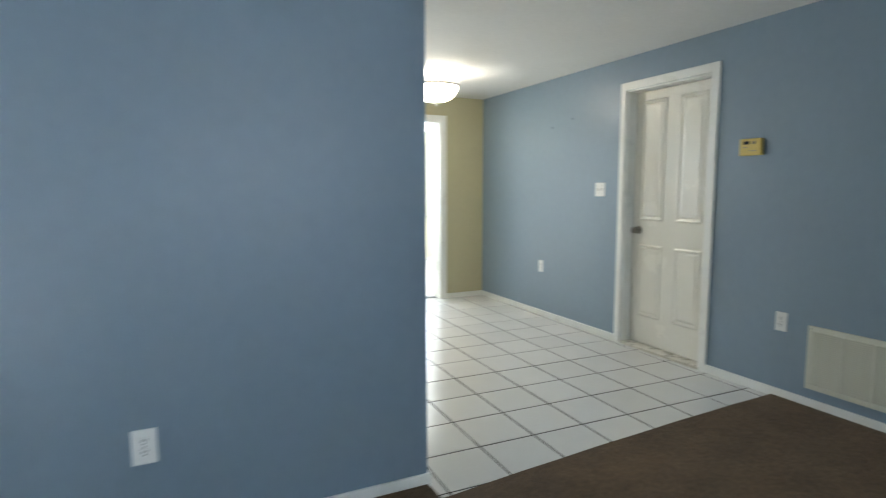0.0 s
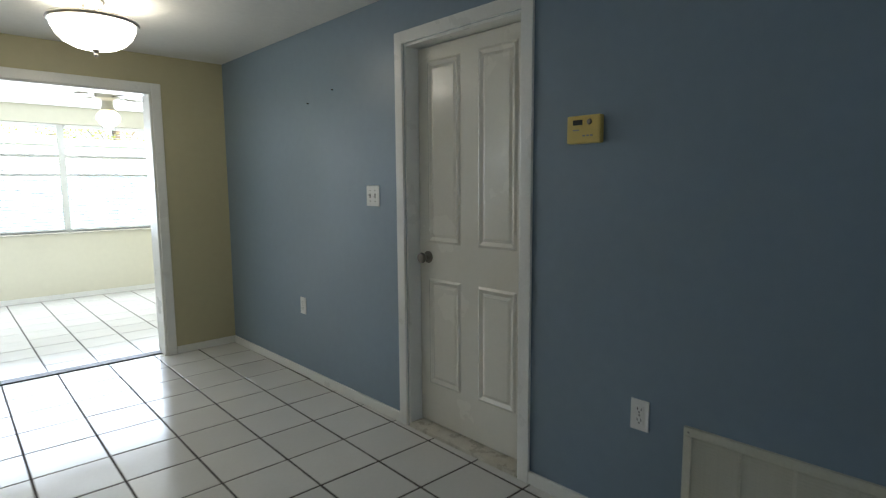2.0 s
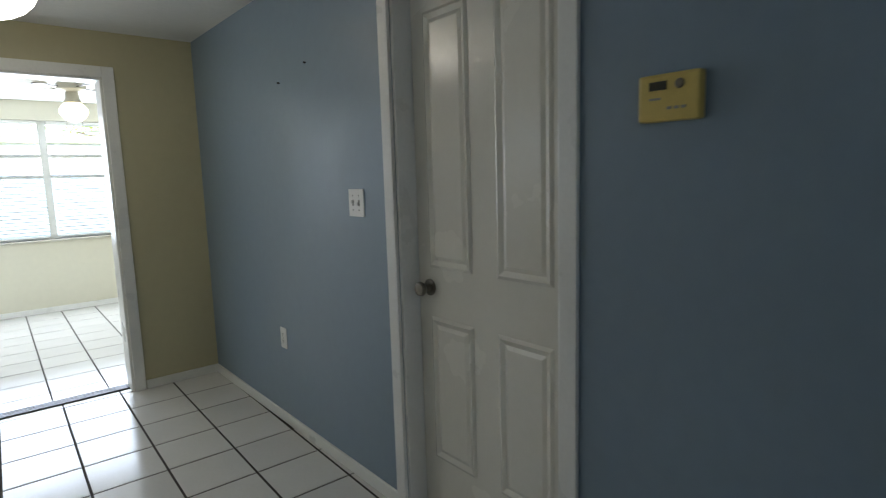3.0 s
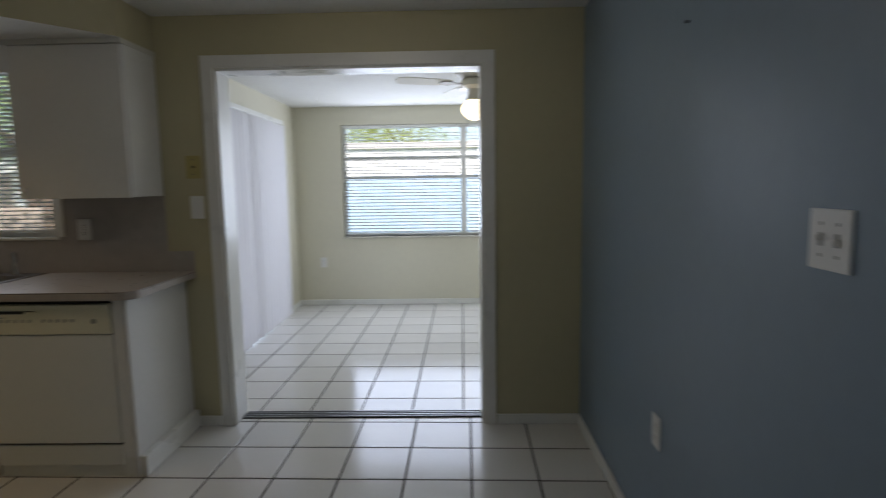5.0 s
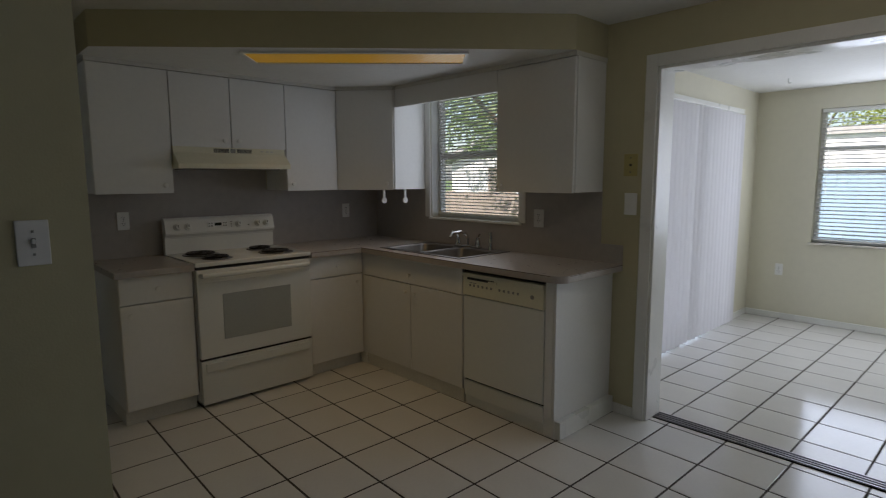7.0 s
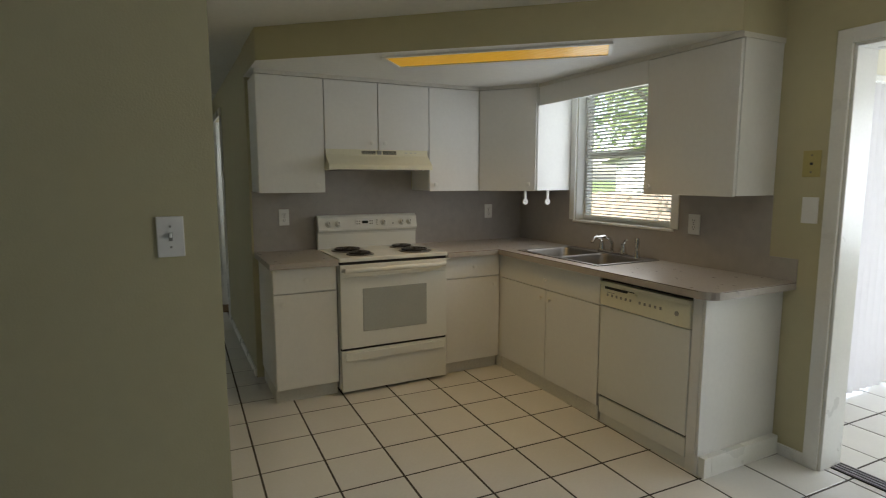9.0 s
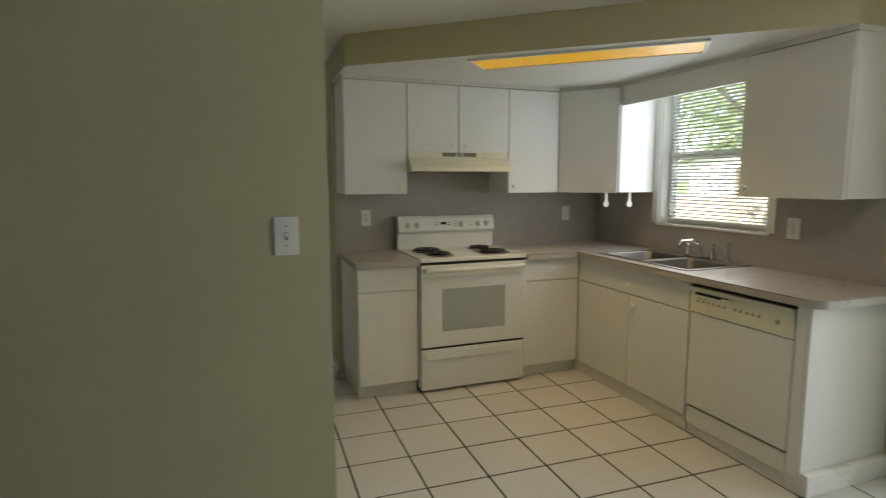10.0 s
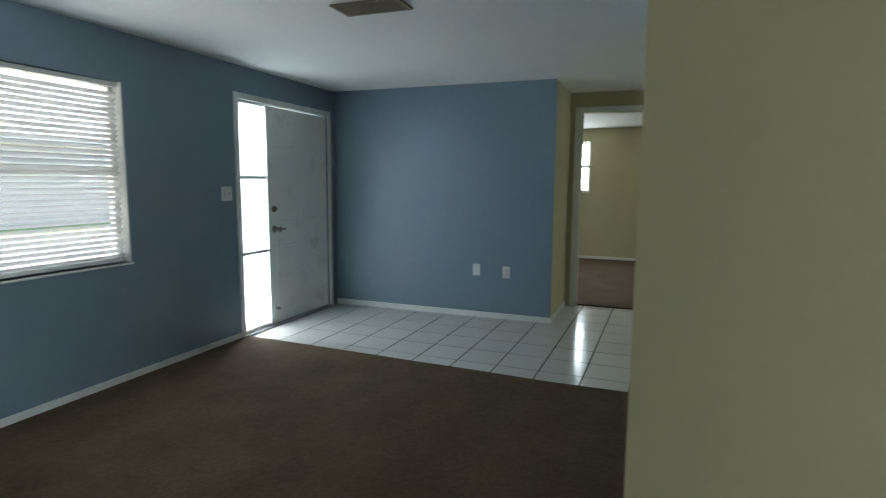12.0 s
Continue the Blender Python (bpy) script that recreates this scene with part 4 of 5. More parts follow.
fm = NB()
for u0, u1, v0_, v1_ in ((-0.62, 0.62, -0.145, -0.128), (-0.62, 0.62, 0.128, 0.145), (-0.62, -0.603, -0.128, 0.128), (0.603, 0.62, -0.128, 0.128)):
    prism(fm, [turned(u0, v0_), turned(u1, v0_), turned(u1, v1_), turned(u0, v1_)], KH - 0.012, KH - 0.0005)
part("rim", fm, CAB, fl)
dm = NB()
nu, nvv = 60, 12
grid = [[dm.verts.new((*turned(-0.602 + 1.204 * i / nu, -0.127 + 0.254 * j / nvv), KH - 0.005 - (0.003 if (i + j) % 2 else 0))) for j in range(nvv + 1)] for i in range(nu + 1)]
for i in range(nu):
    for j in range(nvv):
        dm.faces.new((grid[i][j], grid[i + 1][j], grid[i + 1][j + 1], grid[i][j + 1]))
part("diffuser", dm, AMBER, fl, "lit amber prismatic sheet")


# ---- plates, vents and small fittings ----
def plate(name, label, category, centre, n, w, h, kind, material=PLATE, group=""):
    """A wall plate: n is the wall's outward direction, along x or y."""
    c, n = Vector(centre), Vector(n)
    u = Vector((-n.y, n.x, 0))
    t = thing(name, centre, label, category, group)

    def slab(nm, du, dz, su, sz, d0, d1, mat, parent, bev=0.0):
        p, q = c + u * (du - su / 2) + n * d0, c + u * (du + su / 2) + n * d1
        return part(nm, bx(min(p.x, q.x), max(p.x, q.x), min(p.y, q.y), max(p.y, q.y), c.z + dz - sz / 2, c.z + dz + sz / 2, bev), mat, parent)

    pl = slab("cover", 0, 0, w, h, 0.0, 0.006, material, t, 0.0025)
    if kind == "outlet":
        for dz in (0.02, -0.02):
            slab("socket", 0, dz, 0.034, 0.028, 0.004, 0.008, material, pl, 0.002)
            for du in (-0.007, 0.007):
                slab("slot", du, dz + 0.004, 0.003, 0.009, 0.0078, 0.0084, DARK, pl)
            slab("slot", 0, dz - 0.008, 0.005, 0.005, 0.0078, 0.0084, DARK, pl)
        slab("screw", 0, 0, 0.006, 0.006, 0.005, 0.0072, GREYP, pl)
    elif kind in ("switch", "switch2"):
        for du in ((0,) if kind == "switch" else (-0.023, 0.023)):
            slab("slot", du, 0, 0.011, 0.025, 0.005, 0.0068, GREYP, pl)
            slab("toggle", du, 0.004 if du <= 0 else -0.004, 0.008, 0.012, 0.006, 0.016, material, pl, 0.002)
            for dz in (0.03, -0.03):
                slab("screw", du, dz, 0.006, 0.006, 0.005, 0.0072, GREYP, pl)
    elif kind == "jack":
        slab("jack", 0, 0, 0.014, 0.012, 0.005, 0.0075, DARK, pl)
        for dz in (0.04, -0.04):
            slab("screw", 0, dz, 0.008, 0.008, 0.005, 0.0075, FOBRASS, pl)
    return t


E_, N_, W_, S_ = (-1, 0, 0), (0, -1, 0), (1, 0, 0), (0, 1, 0)
OG = "wall outlets"
plate("light_switch", "white double switch plate on the blue wall", "light switch", (0, -2.004, 1.252), E_, 0.115, 0.115, "switch2")
plate("outlet", "white outlet on the blue wall near the corner", "outlet", (0, -1.178, 0.497), E_, 0.07, 0.115, "outlet", group=OG)
plate("outlet", "white outlet on the blue wall beside the return grille", "outlet", (0, -3.614, 0.468), E_, 0.07, 0.115, "outlet", group=OG)
plate("cable_plate", "yellowed cable jack plate low on the blue wall", "wall plate", (0, -4.625, 0.398), E_, 0.075, 0.112, "jack", YPALE, "yellowed jack plates")
plate("cable_plate", "yellowed phone jack plate below its twin", "wall plate", (0, -4.627, 0.262), E_, 0.075, 0.112, "jack", YPALE, "yellowed jack plates")
plate("outlet", "white outlet on the blue closet wall", "outlet", (-3.365, BS, 0.395), N_, 0.078, 0.122, "outlet", group=OG)
plate("light_switch", "white single switch on the khaki closet wall", "light switch", (BX, -2.757, 1.248), W_, 0.072, 0.118, "switch")
plate("outlet", "white outlet on the backsplash beside the hall", "outlet", (XS + 0.004, -2.024, 1.144), W_, 0.07, 0.115, "outlet", group=OG)
plate("outlet", "white outlet on the backsplash beside the corner", "outlet", (XS + 0.004, -0.333, 1.144), W_, 0.07, 0.115, "outlet", group=OG)
plate("outlet", "white outlet on the backsplash by the sink window", "outlet", (-2.762, -0.004, 1.147), N_, 0.078, 0.118, "outlet", group=OG)
plate("phone_plate", "yellowed phone jack plate beside the wide opening", "wall plate", (-2.128, 0, 1.482), N_, 0.082, 0.125, "jack", YDULL)
plate("blank_plate", "white blank plate beside the wide opening", "wall plate", (-2.12, 0, 1.261), N_, 0.075, 0.125, "blank")
plate("outlet", "white outlet on the cream sunroom wall", "outlet", (-2.212, SUNN, 0.495), N_, 0.07, 0.115, "outlet", group=OG)
plate("outlet", "white outlet on the blue entry wall", "outlet", (XW, -5.185, 0.478), W_, 0.075, 0.118, "blank", group=OG)
plate("outlet", "white outlet with two sockets near the wall's end", "outlet", (XW, -4.88, 0.468), W_, 0.075, 0.118, "outlet", group=OG)
plate("light_switch", "white double switch beside the front door", "light switch", (-4.20, YS, 1.235), S_, 0.115, 0.115, "switch2")
plate("outlet", "white outlet under the front window", "outlet", (-2.42, YS, 0.48), S_, 0.07, 0.115, "outlet", group=OG)

# thermostat
th = thing("thermostat", (0, -3.366, 1.513), "yellowed plastic thermostat with small display", "thermostat")
tbod = part("body", bx(-0.032, 0, -3.437, -3.295, 1.461, 1.565, 0.008), YPLATE, th)
part("display", bx(-0.0335, -0.031, -3.364, -3.323, 1.529, 1.548), LCD, tbod, "grey display")
part("button_cluster", lathe(NB(), [(0, 0), (0.011, 0), (0.009, 0.004), (0, 0.005)], (-0.032, -3.393, 1.539), 16, (-1, 0, 0)), FOBRASS, tbod)
for k in range(3):
    part("button", bx(-0.034, -0.031, -3.408 + k * 0.016, -3.398 + k * 0.016, 1.486, 1.492), GREYP, tbod)
part("brand_mark", bx(-0.0328, -0.031, -3.350, -3.323, 1.508, 1.513), GREYP, tbod)

# return air grille
vg = thing("return_grille", (0, -4.113, 0.30), "cream louvred return air grille low on the blue wall", "air grille")
part("backing", bx(-0.003, 0, -4.446, -3.783, 0.12, 0.478), DARK, vg)
gf = NB()
for b_ in ((-0.016, 0, -4.449, -3.779, 0.116, 0.146), (-0.016, 0, -4.449, -3.779, 0.452, 0.482), (-0.016, 0, -4.449, -4.419, 0.146, 0.452), (-0.016, 0, -3.809, -3.779, 0.146, 0.452)):
    box(gf, *b_, 0.003)
part("rim", gf, VENTM, vg)
for y in (-4.267, -4.114, -3.961):
    part("divider", bx(-0.014, -0.002, y - 0.005, y + 0.005, 0.146, 0.452), VENTM, vg)
lv = NB()
vq = [lv.verts.new(p) for p in ((-0.003, -4.419, 0.006), (-0.003, -3.809, 0.006), (-0.013, -3.809, -0.003), (-0.013, -4.419, -0.003))]
vq2 = [lv.verts.new(p) for p in ((-0.003, -4.419, 0.0075), (-0.003, -3.809, 0.0075), (-0.013, -3.809, -0.0015), (-0.013, -4.419, -0.0015))]
lv.faces.new(vq)
lv.faces.new(vq2[::-1])
for k in range(4):
    lv.faces.new((vq[k], vq2[k], vq2[(k + 1) % 4], vq[(k + 1) % 4]))
l0 = part("louvre", lv, VENTM, vg)
for k in range(27):
    o = l0 if k == 0 else l0.copy()
    if k:
        scene.collection.objects.link(o)
    o.location = (0, 0, 0.152 + k * 0.0112)
for y in (-4.431, -3.796):
    part("screw", lathe(NB(), [(0, 0), (0.004, 0), (0.003, 0.002), (0, 0.0025)], (-0.016, y, 0.466), 10, (-1, 0, 0)), GREYP, vg)
cw = thing("cable_cover", (0, -4.525, 0.30), "blue painted cable strip running down the wall", "cable strip")
part("strip", bx(-0.006, 0, -4.532, -4.518, 0.086, 0.53, 0.002), BLUE, cw)

# ceiling registers
for x, y, along in ((-3.40, -5.04, 0), (-1.86, -1.80, 1)):
    sx, sy = (0.10, 0.20) if along == 0 else (0.19, 0.09)
    rgx = thing("ceiling_register", (x, y, H), "brown stained ceiling air register" if along == 0 else "dusty ceiling air register near the closet", "air register", "ceiling registers")
    rmt = REGM if along == 0 else VENTM
    q = NB()
    for b_ in ((x - sx, x + sx, y - sy, y - sy + 0.025, H - 0.012, H), (x - sx, x + sx, y + sy - 0.025, y + sy, H - 0.012, H), (x - sx, x - sx + 0.025, y - sy + 0.025, y + sy - 0.025, H - 0.012, H), (x + sx - 0.025, x + sx, y - sy + 0.025, y + sy - 0.025, H - 0.012, H)):
        box(q, *b_, 0.003)
    part("rim", q, rmt, rgx)
    part("duct", bx(x - sx + 0.02, x + sx - 0.02, y - sy + 0.02, y + sy - 0.02, H - 0.003, H - 0.001), DARK, rgx)
    n = 9
    for k in range(n):
        if along == 0:
            xx = x - sx + 0.035 + k * (2 * sx - 0.07) / (n - 1)
            part("fin", bx(xx - 0.004, xx + 0.004, y - sy + 0.025, y + sy - 0.025, H - 0.010, H - 0.004), rmt, rgx)
        else:
            yy = y - sy + 0.032 + k * (2 * sy - 0.064) / (n - 1)
            part("fin", bx(x - sx + 0.025, x + sx - 0.025, yy - 0.003, yy + 0.003, H - 0.010, H - 0.004), rmt, rgx)

# nails left in the blue wall
for y, z in ((-1.33, 1.83), (-1.62, 1.88)):
    nl = thing("wall_nail", (0, y, z), "small dark nail sticking out of the blue wall", "nail", "wall nails")
    part("shank", rod(NB(), (0, y, z), (-0.012, y, z), 0.004, 8), DARK, nl)

# dining lamp
LX, LY = -1.112, -1.10
dl = thing("ceiling_lamp", (LX, LY, H), "semi-flush lamp with lit white glass bowl and brushed nickel rim", "ceiling lamp")
part("canopy", lathe(NB(), [(0, 0), (0.062, 0), (0.060, -0.012), (0.045, -0.026), (0, -0.03)], (LX, LY, H), 30), NICKEL, dl, smooth=True)
for k in range(3):
    an = k * 2.094 + 0.5
    part("stem", rod(NB(), (LX + 0.045 * math.cos(an), LY + 0.045 * math.sin(an), H - 0.015), (LX + 0.062 * math.cos(an), LY + 0.062 * math.sin(an), 2.15), 0.005, 8), NICKEL, dl)
    part("loop", lathe(NB(), [(0.012, -0.003), (0.018, -0.003), (0.018, 0.003), (0.012, 0.003)], (LX + 0.045 * math.cos(an), LY + 0.045 * math.sin(an), H - 0.03), 14, (math.cos(an), math.sin(an), 0.3)), NICKEL, dl)
part("rim", lathe(NB(), [(0.175, 2.162), (0.206, 2.164), (0.214, 2.174), (0.208, 2.184), (0.195, 2.188), (0.175, 2.180), (0.175, 2.162)], (LX, LY, -0.006), 48), NICKEL, dl, "brushed nickel rim", True)
part("bowl", lathe(NB(), [(0.197, 2.170), (0.192, 2.140), (0.175, 2.103), (0.145, 2.070), (0.102, 2.046), (0.055, 2.034), (0, 2.031)], (LX, LY, -0.006), 48), BOWL, dl, "lit white glass bowl", True)
part("finial", lathe(NB(), [(0, 1.996), (0.007, 2.0), (0.011, 2.008), (0.006, 2.016), (0.014, 2.023), (0.022, 2.032), (0, 2.036)], (LX, LY, -0.006), 20), NICKEL, dl, "nickel finial", True)
lamp_bulb = new("lamp_bulb", bpy.data.lights.new("lamp_bulb", "POINT"))
lamp_bulb.data.energy, lamp_bulb.data.color, lamp_bulb.data.shadow_soft_size = 0.6, (1, 0.91, 0.76), 0.06
lamp_bulb.location = (LX, LY, 2.18)

# sunroom ceiling fan
GX, GY = -0.536, 1.29
cf = thing("ceiling_fan", (GX, GY, H), "cream ceiling fan with a lit schoolhouse globe", "ceiling fan")
part("canopy", lathe(NB(), [(0, 2.245), (0.14, 2.245), (0.15, 2.227), (0.14, 2.192), (0.10, 2.167), (0, 2.162)], (GX, GY, 0), 36), FANP, cf, smooth=True)
part("motor", lathe(NB(), [(0, 2.162), (0.085, 2.162), (0.105, 2.142), (0.10, 2.107), (0.06, 2.087), (0, 2.085)], (GX, GY, 0), 36), FANP, cf, smooth=True)
part("light_kit", lathe(NB(), [(0, 2.085), (0.045, 2.085), (0.05, 2.032), (0.062, 2.017), (0.062, 2.002), (0, 2.000)], (GX, GY, 0), 28), FANP, cf, smooth=True)
part("globe", lathe(NB(), [(0.052, 2.002), (0.075, 1.987), (0.098, 1.952), (0.098, 1.922), (0.075, 1.887), (0.045, 1.862), (0.0, 1.849)], (GX, GY, 0), 36), FANGLOBE, cf, "lit white schoolhouse globe", True)
for k in range(4):
    an = radians(20 + 90 * k)
    rm_ = Matrix.Translation((GX, GY, 2.125)) @ Matrix.Rotation(an, 4, "Z") @ Matrix.Rotation(radians(11), 4, "X")
    bl = NB()
    prism(bl, [(0.19, -0.045), (0.30, -0.058), (0.56, -0.066), (0.60, -0.05), (0.615, 0.0), (0.60, 0.05), (0.56, 0.066), (0.30, 0.058), (0.19, 0.045)], -0.003, 0.003)
    bmesh.ops.transform(bl, matrix=rm_, verts=bl.verts)
    bld = part("blade", bl, FANP, cf)
    ir = NB()
    prism(ir, [(0.09, -0.015), (0.16, -0.012), (0.20, -0.04), (0.26, -0.03), (0.28, 0.0), (0.26, 0.03), (0.20, 0.04), (0.16, 0.012), (0.09, 0.015)], -0.009, -0.0035)
    bmesh.ops.transform(ir, matrix=rm_, verts=ir.verts)
    part("blade_iron", ir, FOBRASS, bld, "dark blade bracket")
for dx in (-0.055, 0.05):
    part("pull_chain", rod(NB(), (GX + dx, GY, 2.007), (GX + dx, GY, 1.757), 0.0015, 5), FOBRASS, cf)
hk = thing("ceiling_hook", (-2.05, 2.5, H - 0.035), "small white plant hook in the sunroom ceiling", "hook")
part("shank", tube(NB(), [(-2.05, 2.5, H - 0.035), (-2.05, 2.5, H - 0.063), (-2.04, 2.5, H - 0.078), (-2.025, 2.5, H - 0.073)], 0.004, 7), PLATE, hk)


# ---- outside ----
gm = NB()
g = 400.0
vs = [gm.verts.new(p) for p in ((-g, -g, -0.16), (g, -g, -0.16), (g, g, -0.16), (-g, g, -0.16))]
gm.faces.new(vs)
structure("ground", gm, GRASS, "mown lawn reaching the horizon")
structure("pavement", bx(-40.0, 20.0, -13.0, YS - 0.16, -0.2, -0.06), mk("pale_concrete", (0.46, 0.43, 0.39), 0.8, var=0.25, scale=5, bump=0.5, bscale=60), "pale concrete yard before the front window")

# pale board fence behind the sunroom
fe = thing("fence", (0, 8.2, -0.16), "pale blue-grey board fence behind the sunroom", "fence")
fb = bx(-0.072, 0.072, 8.2, 8.222, -0.12, 1.56, 0.004)
f0 = part("board", fb, FENCEM, fe)
for k in range(80):
    o = f0 if k == 0 else f0.copy()
    if k:
        scene.collection.objects.link(o)
    o.location = (-7.0 + k * 0.148, 0, random.uniform(-0.008, 0.008))
for z in (0.2, 1.3):
    part("rail", bx(-7.1, 4.9, 8.225, 8.26, z, z + 0.09), FENCEM, fe)
# weathered fence west of the kitchen
wf = thing("fence", (-8.0, 4.6, -0.16), "weathered wooden fence behind the kitchen window", "fence")
f1 = part("board", bx(-0.068, 0.068, 5.6, 5.62, -0.12, 1.12, 0.004), WOODF, wf)
for k in range(56):
    o = f1 if k == 0 else f1.copy()
    if k:
        scene.collection.objects.link(o)
    o.location = (-14.9 + k * 0.14, 0, random.uniform(-0.02, 0.02))
# neighbours
nh = thing("house", (-1, 17, -0.16), "white neighbouring house with grey roof beyond the fence", "house")
part("wall", bx(-9, 6, 15, 22, -0.16, 2.55), HOUSEM, nh)
part("roof", prism(NB(), [(-9.6, 14.92), (6.6, 14.92), (6.6, 22.6), (-9.6, 22.6)], 2.55, 2.75), ROOFM, nh)
sh = thing("shed", (-11.2, 10.5, -0.16), "pale garden shed with a low gabled roof beyond the wooden fence", "shed")
part("wall", bx(-13.2, -9.2, 9.4, 11.6, -0.16, 1.95), HOUSEM, sh)
gb = NB()
for y_ in (9.1, 11.9):
    gb.faces.new([gb.verts.new((x_, y_, z_)) for x_, z_ in ((-13.6, 1.87), (-11.2, 2.62), (-8.8, 1.87), (-8.8, 1.97), (-11.2, 2.74), (-13.6, 1.97))])
gb.verts.ensure_lookup_table()
for k in range(6):
    gb.faces.new((gb.verts[k], gb.verts[(k + 1) % 6], gb.verts[6 + (k + 1) % 6], gb.verts[6 + k]))
part("roof", gb, ROOFM, sh)
gw = NB()
for y_ in (9.41, 11.59):
    gw.faces.new([gw.verts.new((x_, y_, z_)) for x_, z_ in ((-13.19, 1.94), (-9.21, 1.94), (-11.2, 2.58))])
gw.verts.ensure_lookup_table()
for k in range(3):
    gw.faces.new((gw.verts[k], gw.verts[(k + 1) % 3], gw.verts[3 + (k + 1) % 3], gw.verts[3 + k]))
part("gable", gw, HOUSEM, sh)
part("door", bx(-11.65, -10.75, 9.37, 9.41, -0.1, 1.75, 0.01), WOODF, sh, "weathered wooden shed door")
fh = thing("house", (-3, -24, -0.16), "tan stucco house across the street", "house")
part("wall", bx(-30, 6, -30, -23, -0.16, 2.6), HOUSET, fh)
part("roof", prism(NB(), [(-30.5, -30.5), (6.5, -30.5), (6.5, -22.4), (-30.5, -22.4)], 2.6, 2.8), ROOFM, fh)
structure("road", bx(-60, 60, -19, -13, -0.2, -0.14), mk("asphalt", (0.06, 0.06, 0.06), 0.85, var=0.2, bump=0.6), "grey asphalt street")


def tree(x, y, h, r, base, n, seed, material, label):
    rnd = random.Random(seed)
    t = thing("tree", (x, y, -0.16), label, "tree", "trees")
    tr = NB()
    tube(tr, [(x, y, -0.2), (x + 0.05, y, h * 0.25), (x - 0.05, y + 0.05, h * 0.55)], 0.11 + 0.02 * r, 9)
    tips = []
    for k in range(9):
        a = rnd.uniform(0, 6.283)
        z0 = h * rnd.uniform(0.25, 0.55)
        tip = Vector((x + math.cos(a) * r * rnd.uniform(0.45, 0.9), y + math.sin(a) * r * rnd.uniform(0.45, 0.9), rnd.uniform(base + 0.3, h * 0.95)))
        tips.append(tip)
        mid = (Vector((x, y, z0)) + tip) / 2 + Vector((0, 0, 0.15))
        tube(tr, [(x, y, z0), mid, tip], 0.035, 6)
    part("trunk", tr, BARK, t, smooth=True)
    verts, faces = [], []
    for k in range(n):
        c = tips[rnd.randrange(len(tips))]
        d = Vector((rnd.gauss(0, 1), rnd.gauss(0, 1), rnd.gauss(0, 0.8)))
        p = c + d * r * 0.27
        if p.z < base:
            p.z = base + rnd.uniform(0, 0.4)
        s = rnd.uniform(0.05, 0.11)
        q = Euler((rnd.uniform(-1.2, 1.2), rnd.uniform(-1.2, 1.2), rnd.uniform(0, 6.28))).to_matrix()
        i = len(verts)
        verts += [p + q @ Vector(v) for v in ((-s, 0, 0), (0, -s * 0.45, s * 0.1), (s, 0, 0), (0, s * 0.45, s * 0.1))]
        faces.append((i, i + 1, i + 2, i + 3))
    me = bpy.data.meshes.new("crown")
    me.from_pydata(verts, [], faces)
    me.materials.append(material)
    cr_ = new("crown", me)
    cr_.parent = t
    cr_.matrix_parent_inverse = Matrix.Translation(-t.location)
    return t


tree(-6.2, 4.4, 5.5, 1.8, 1.7, 3000, 3, LEAF, "leafy green tree outside the kitchen window")
tree(-8.6, 7.2, 6.0, 2.2, 1.9, 5200, 4, LEAF, "broad green tree by the wooden fence")
tree(-7.5, 26.0, 7.5, 3.4, 2.6, 5200, 5, LEAFY, "pale green tree behind the white neighbouring house")
tree(-2.8, 25.0, 6.5, 3.0, 2.6, 3600, 6, LEAFY, "sunlit green tree behind the neighbouring house, next to another")
tree(5.5, 26.5, 8.0, 3.4, 2.3, 5200, 7, LEAFY, "dense green tree behind the house roof")
tree(-14.5, -5.4, 5.0, 2.0, 0.8, 2000, 9, LEAF, "green tree outside the bedroom")


# ---- floor tiles, each a piece ----
def clip(poly, x0, x1, y0, y1):
    for ax, lim, sgn in ((0, x0, 1), (0, x1, -1), (1, y0, 1), (1, y1, -1)):
        out = []
        for i in range(len(poly)):
            p, q = poly[i], poly[(i + 1) % len(poly)]
            a, b = (p[ax] - lim) * sgn, (q[ax] - lim) * sgn
            if a >= 0:
                out.append(p)
            if a * b < 0:
                u = a / (a - b)
                out.append((p[0] + (q[0] - p[0]) * u, p[1] + (q[1] - p[1]) * u))
        poly = out
        if len(poly) < 3:
            return []
    return poly


P, TS = 0.3125, 0.3022


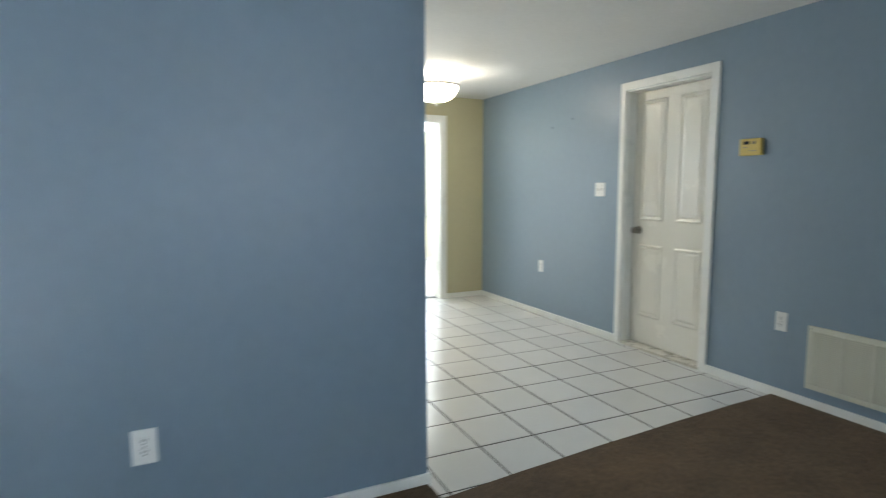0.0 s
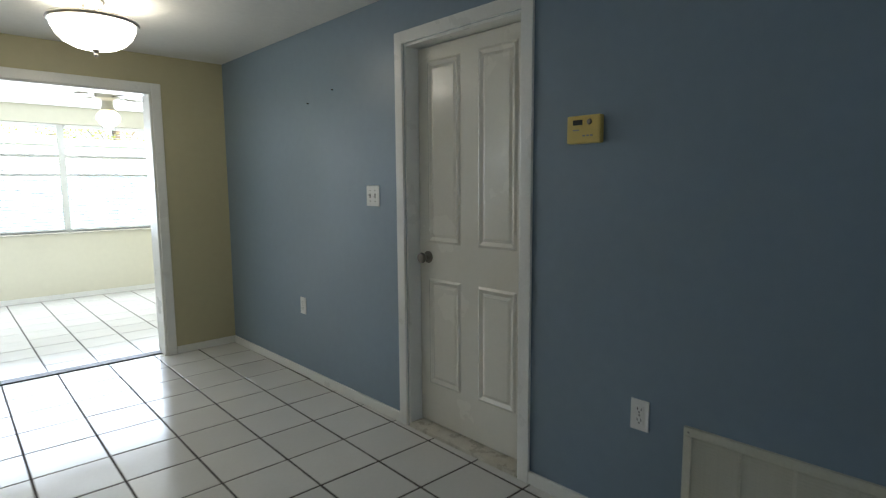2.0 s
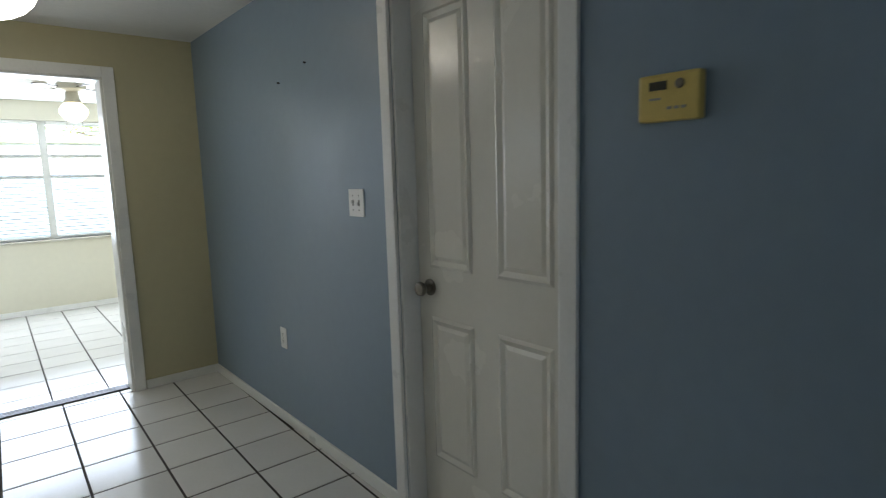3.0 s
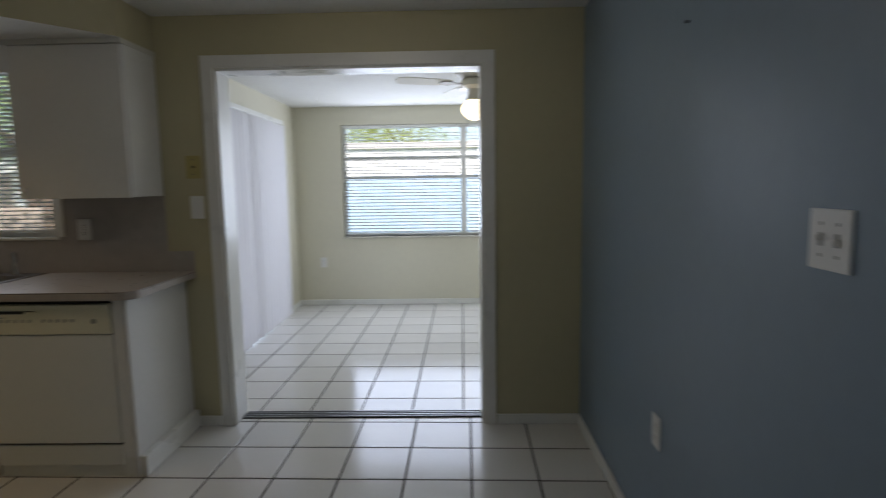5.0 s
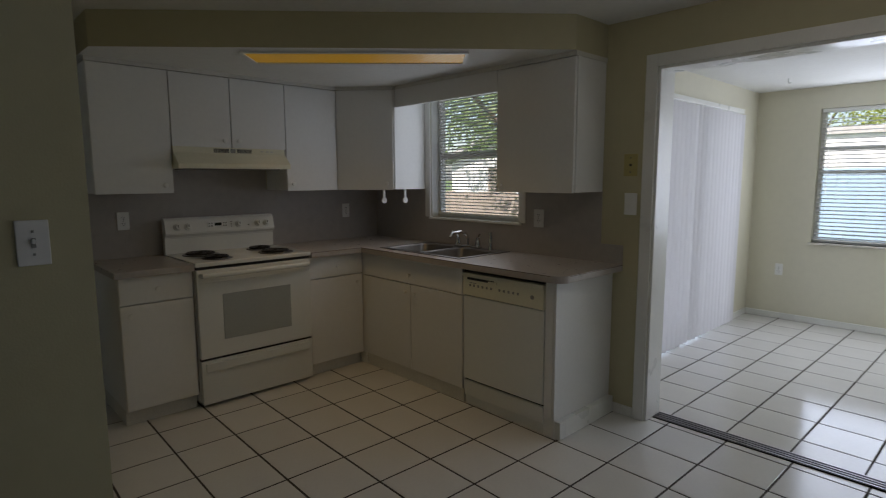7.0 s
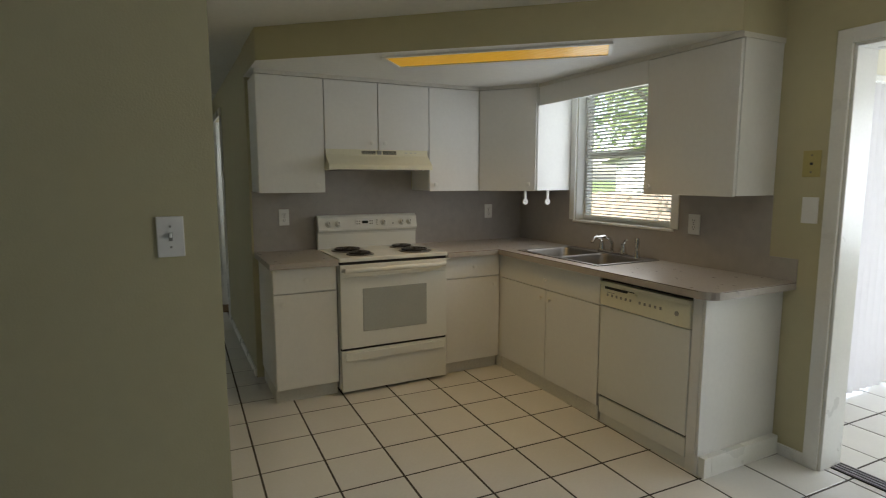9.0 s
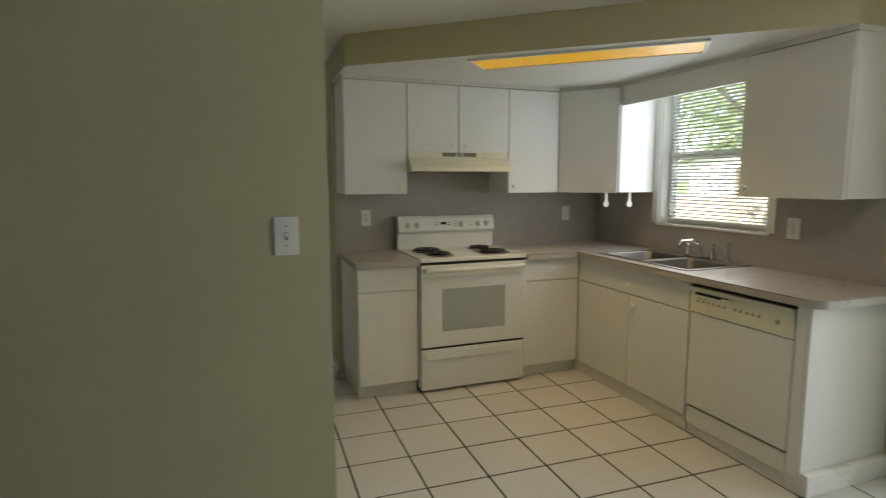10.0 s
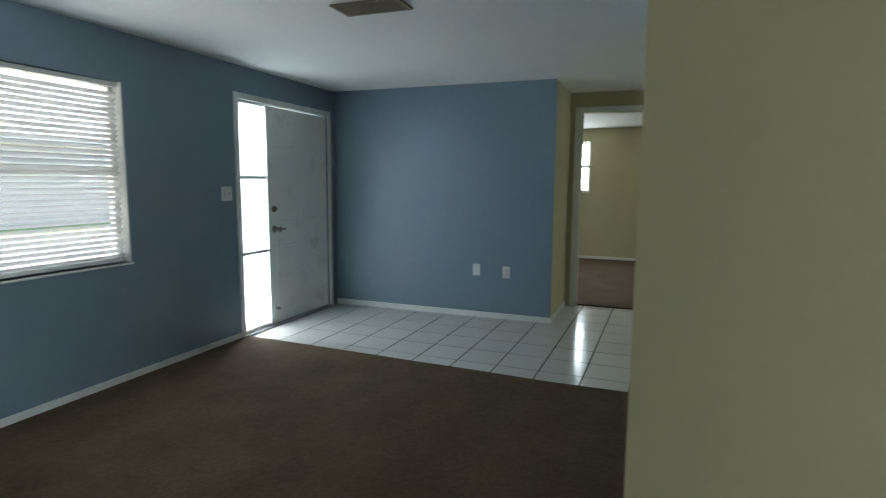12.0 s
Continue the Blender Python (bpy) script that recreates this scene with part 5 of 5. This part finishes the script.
def tile_mesh():
    h = TS / 2
    bm = prism(NB(), [(-h, -h), (h, -h), (h, h), (-h, h)], -0.006, 0.0)
    top = [f for f in bm.faces if f.normal.z > 0.9 or all(v.co.z > -0.001 for v in f.verts)]
    bmesh.ops.bevel(bm, geom=list({e for f in top for e in f.edges}), offset=0.0016, segments=1, affect="EDGES")
    bmesh.ops.recalc_face_normals(bm, faces=bm.faces)
    me = bpy.data.meshes.new("tile")
    bm.to_mesh(me)
    bm.free()
    me.materials.append(TILE)
    return me


TM = tile_mesh()


def lay(parent, ox, oy, rot, rects, ir, jr):
    """Tiles on a grid turned by rot, cut to the rectangles."""
    c, s = math.cos(rot), math.sin(rot)
    h = TS / 2
    rest, made = NB(), 0
    for i in range(*ir):
        for j in range(*jr):
            u, v = (i + 0.5) * P, (j + 0.5) * P
            cx, cy = ox + u * c - v * s, oy + u * s + v * c
            sq = [(cx + a * c - b * s, cy + a * s + b * c) for a, b in ((-h, -h), (h, -h), (h, h), (-h, h))]
            for x0, x1, y0, y1 in rects:
                if all(x0 <= x <= x1 and y0 <= y <= y1 for x, y in sq):
                    o = new("tile", TM)
                    o.parent = parent
                    o.location = (cx, cy, random.uniform(-0.0006, 0.0004))
                    o.rotation_euler = (random.uniform(-0.0012, 0.0012), random.uniform(-0.0012, 0.0012), rot + random.uniform(-0.002, 0.002))
                    made += 1
                    break
                q = clip(sq, x0, x1, y0, y1)
                if len(q) > 2 and max(p[0] for p in q) - min(p[0] for p in q) > 0.015 and max(p[1] for p in q) - min(p[1] for p in q) > 0.015:
                    prism(rest, q, -0.006, 0.0)
    bmesh.ops.recalc_face_normals(rest, faces=rest.faces)
    ob = part("cut_tiles", rest, TILE, parent)
    ob["kind"] = "stuff"
    return made


G = 0.004
lay(floor_base, -3.791, -2.108, radians(-1.2), [(XS + G, 0 - G, BN + 0.35, 0.081), (BX + G, 0 - G, -3.80, BN + 0.35), (BW, BX - G, BN + G, BN + 0.35), (-7.84, BW, -3.26 + G, -2.25 - G), (-6.78, BW, -4.44 + G, -3.26 + G), (XW + G, BW - 0.02, YS + G, -4.44 + G)], (-14, 14), (-16, 9))
lay(floor_sun, -1.590, 0.700, radians(-0.8), [(SUNW + G, SUNE - G, 0.184, SUNN - G)], (-5, 10), (-3, 10))
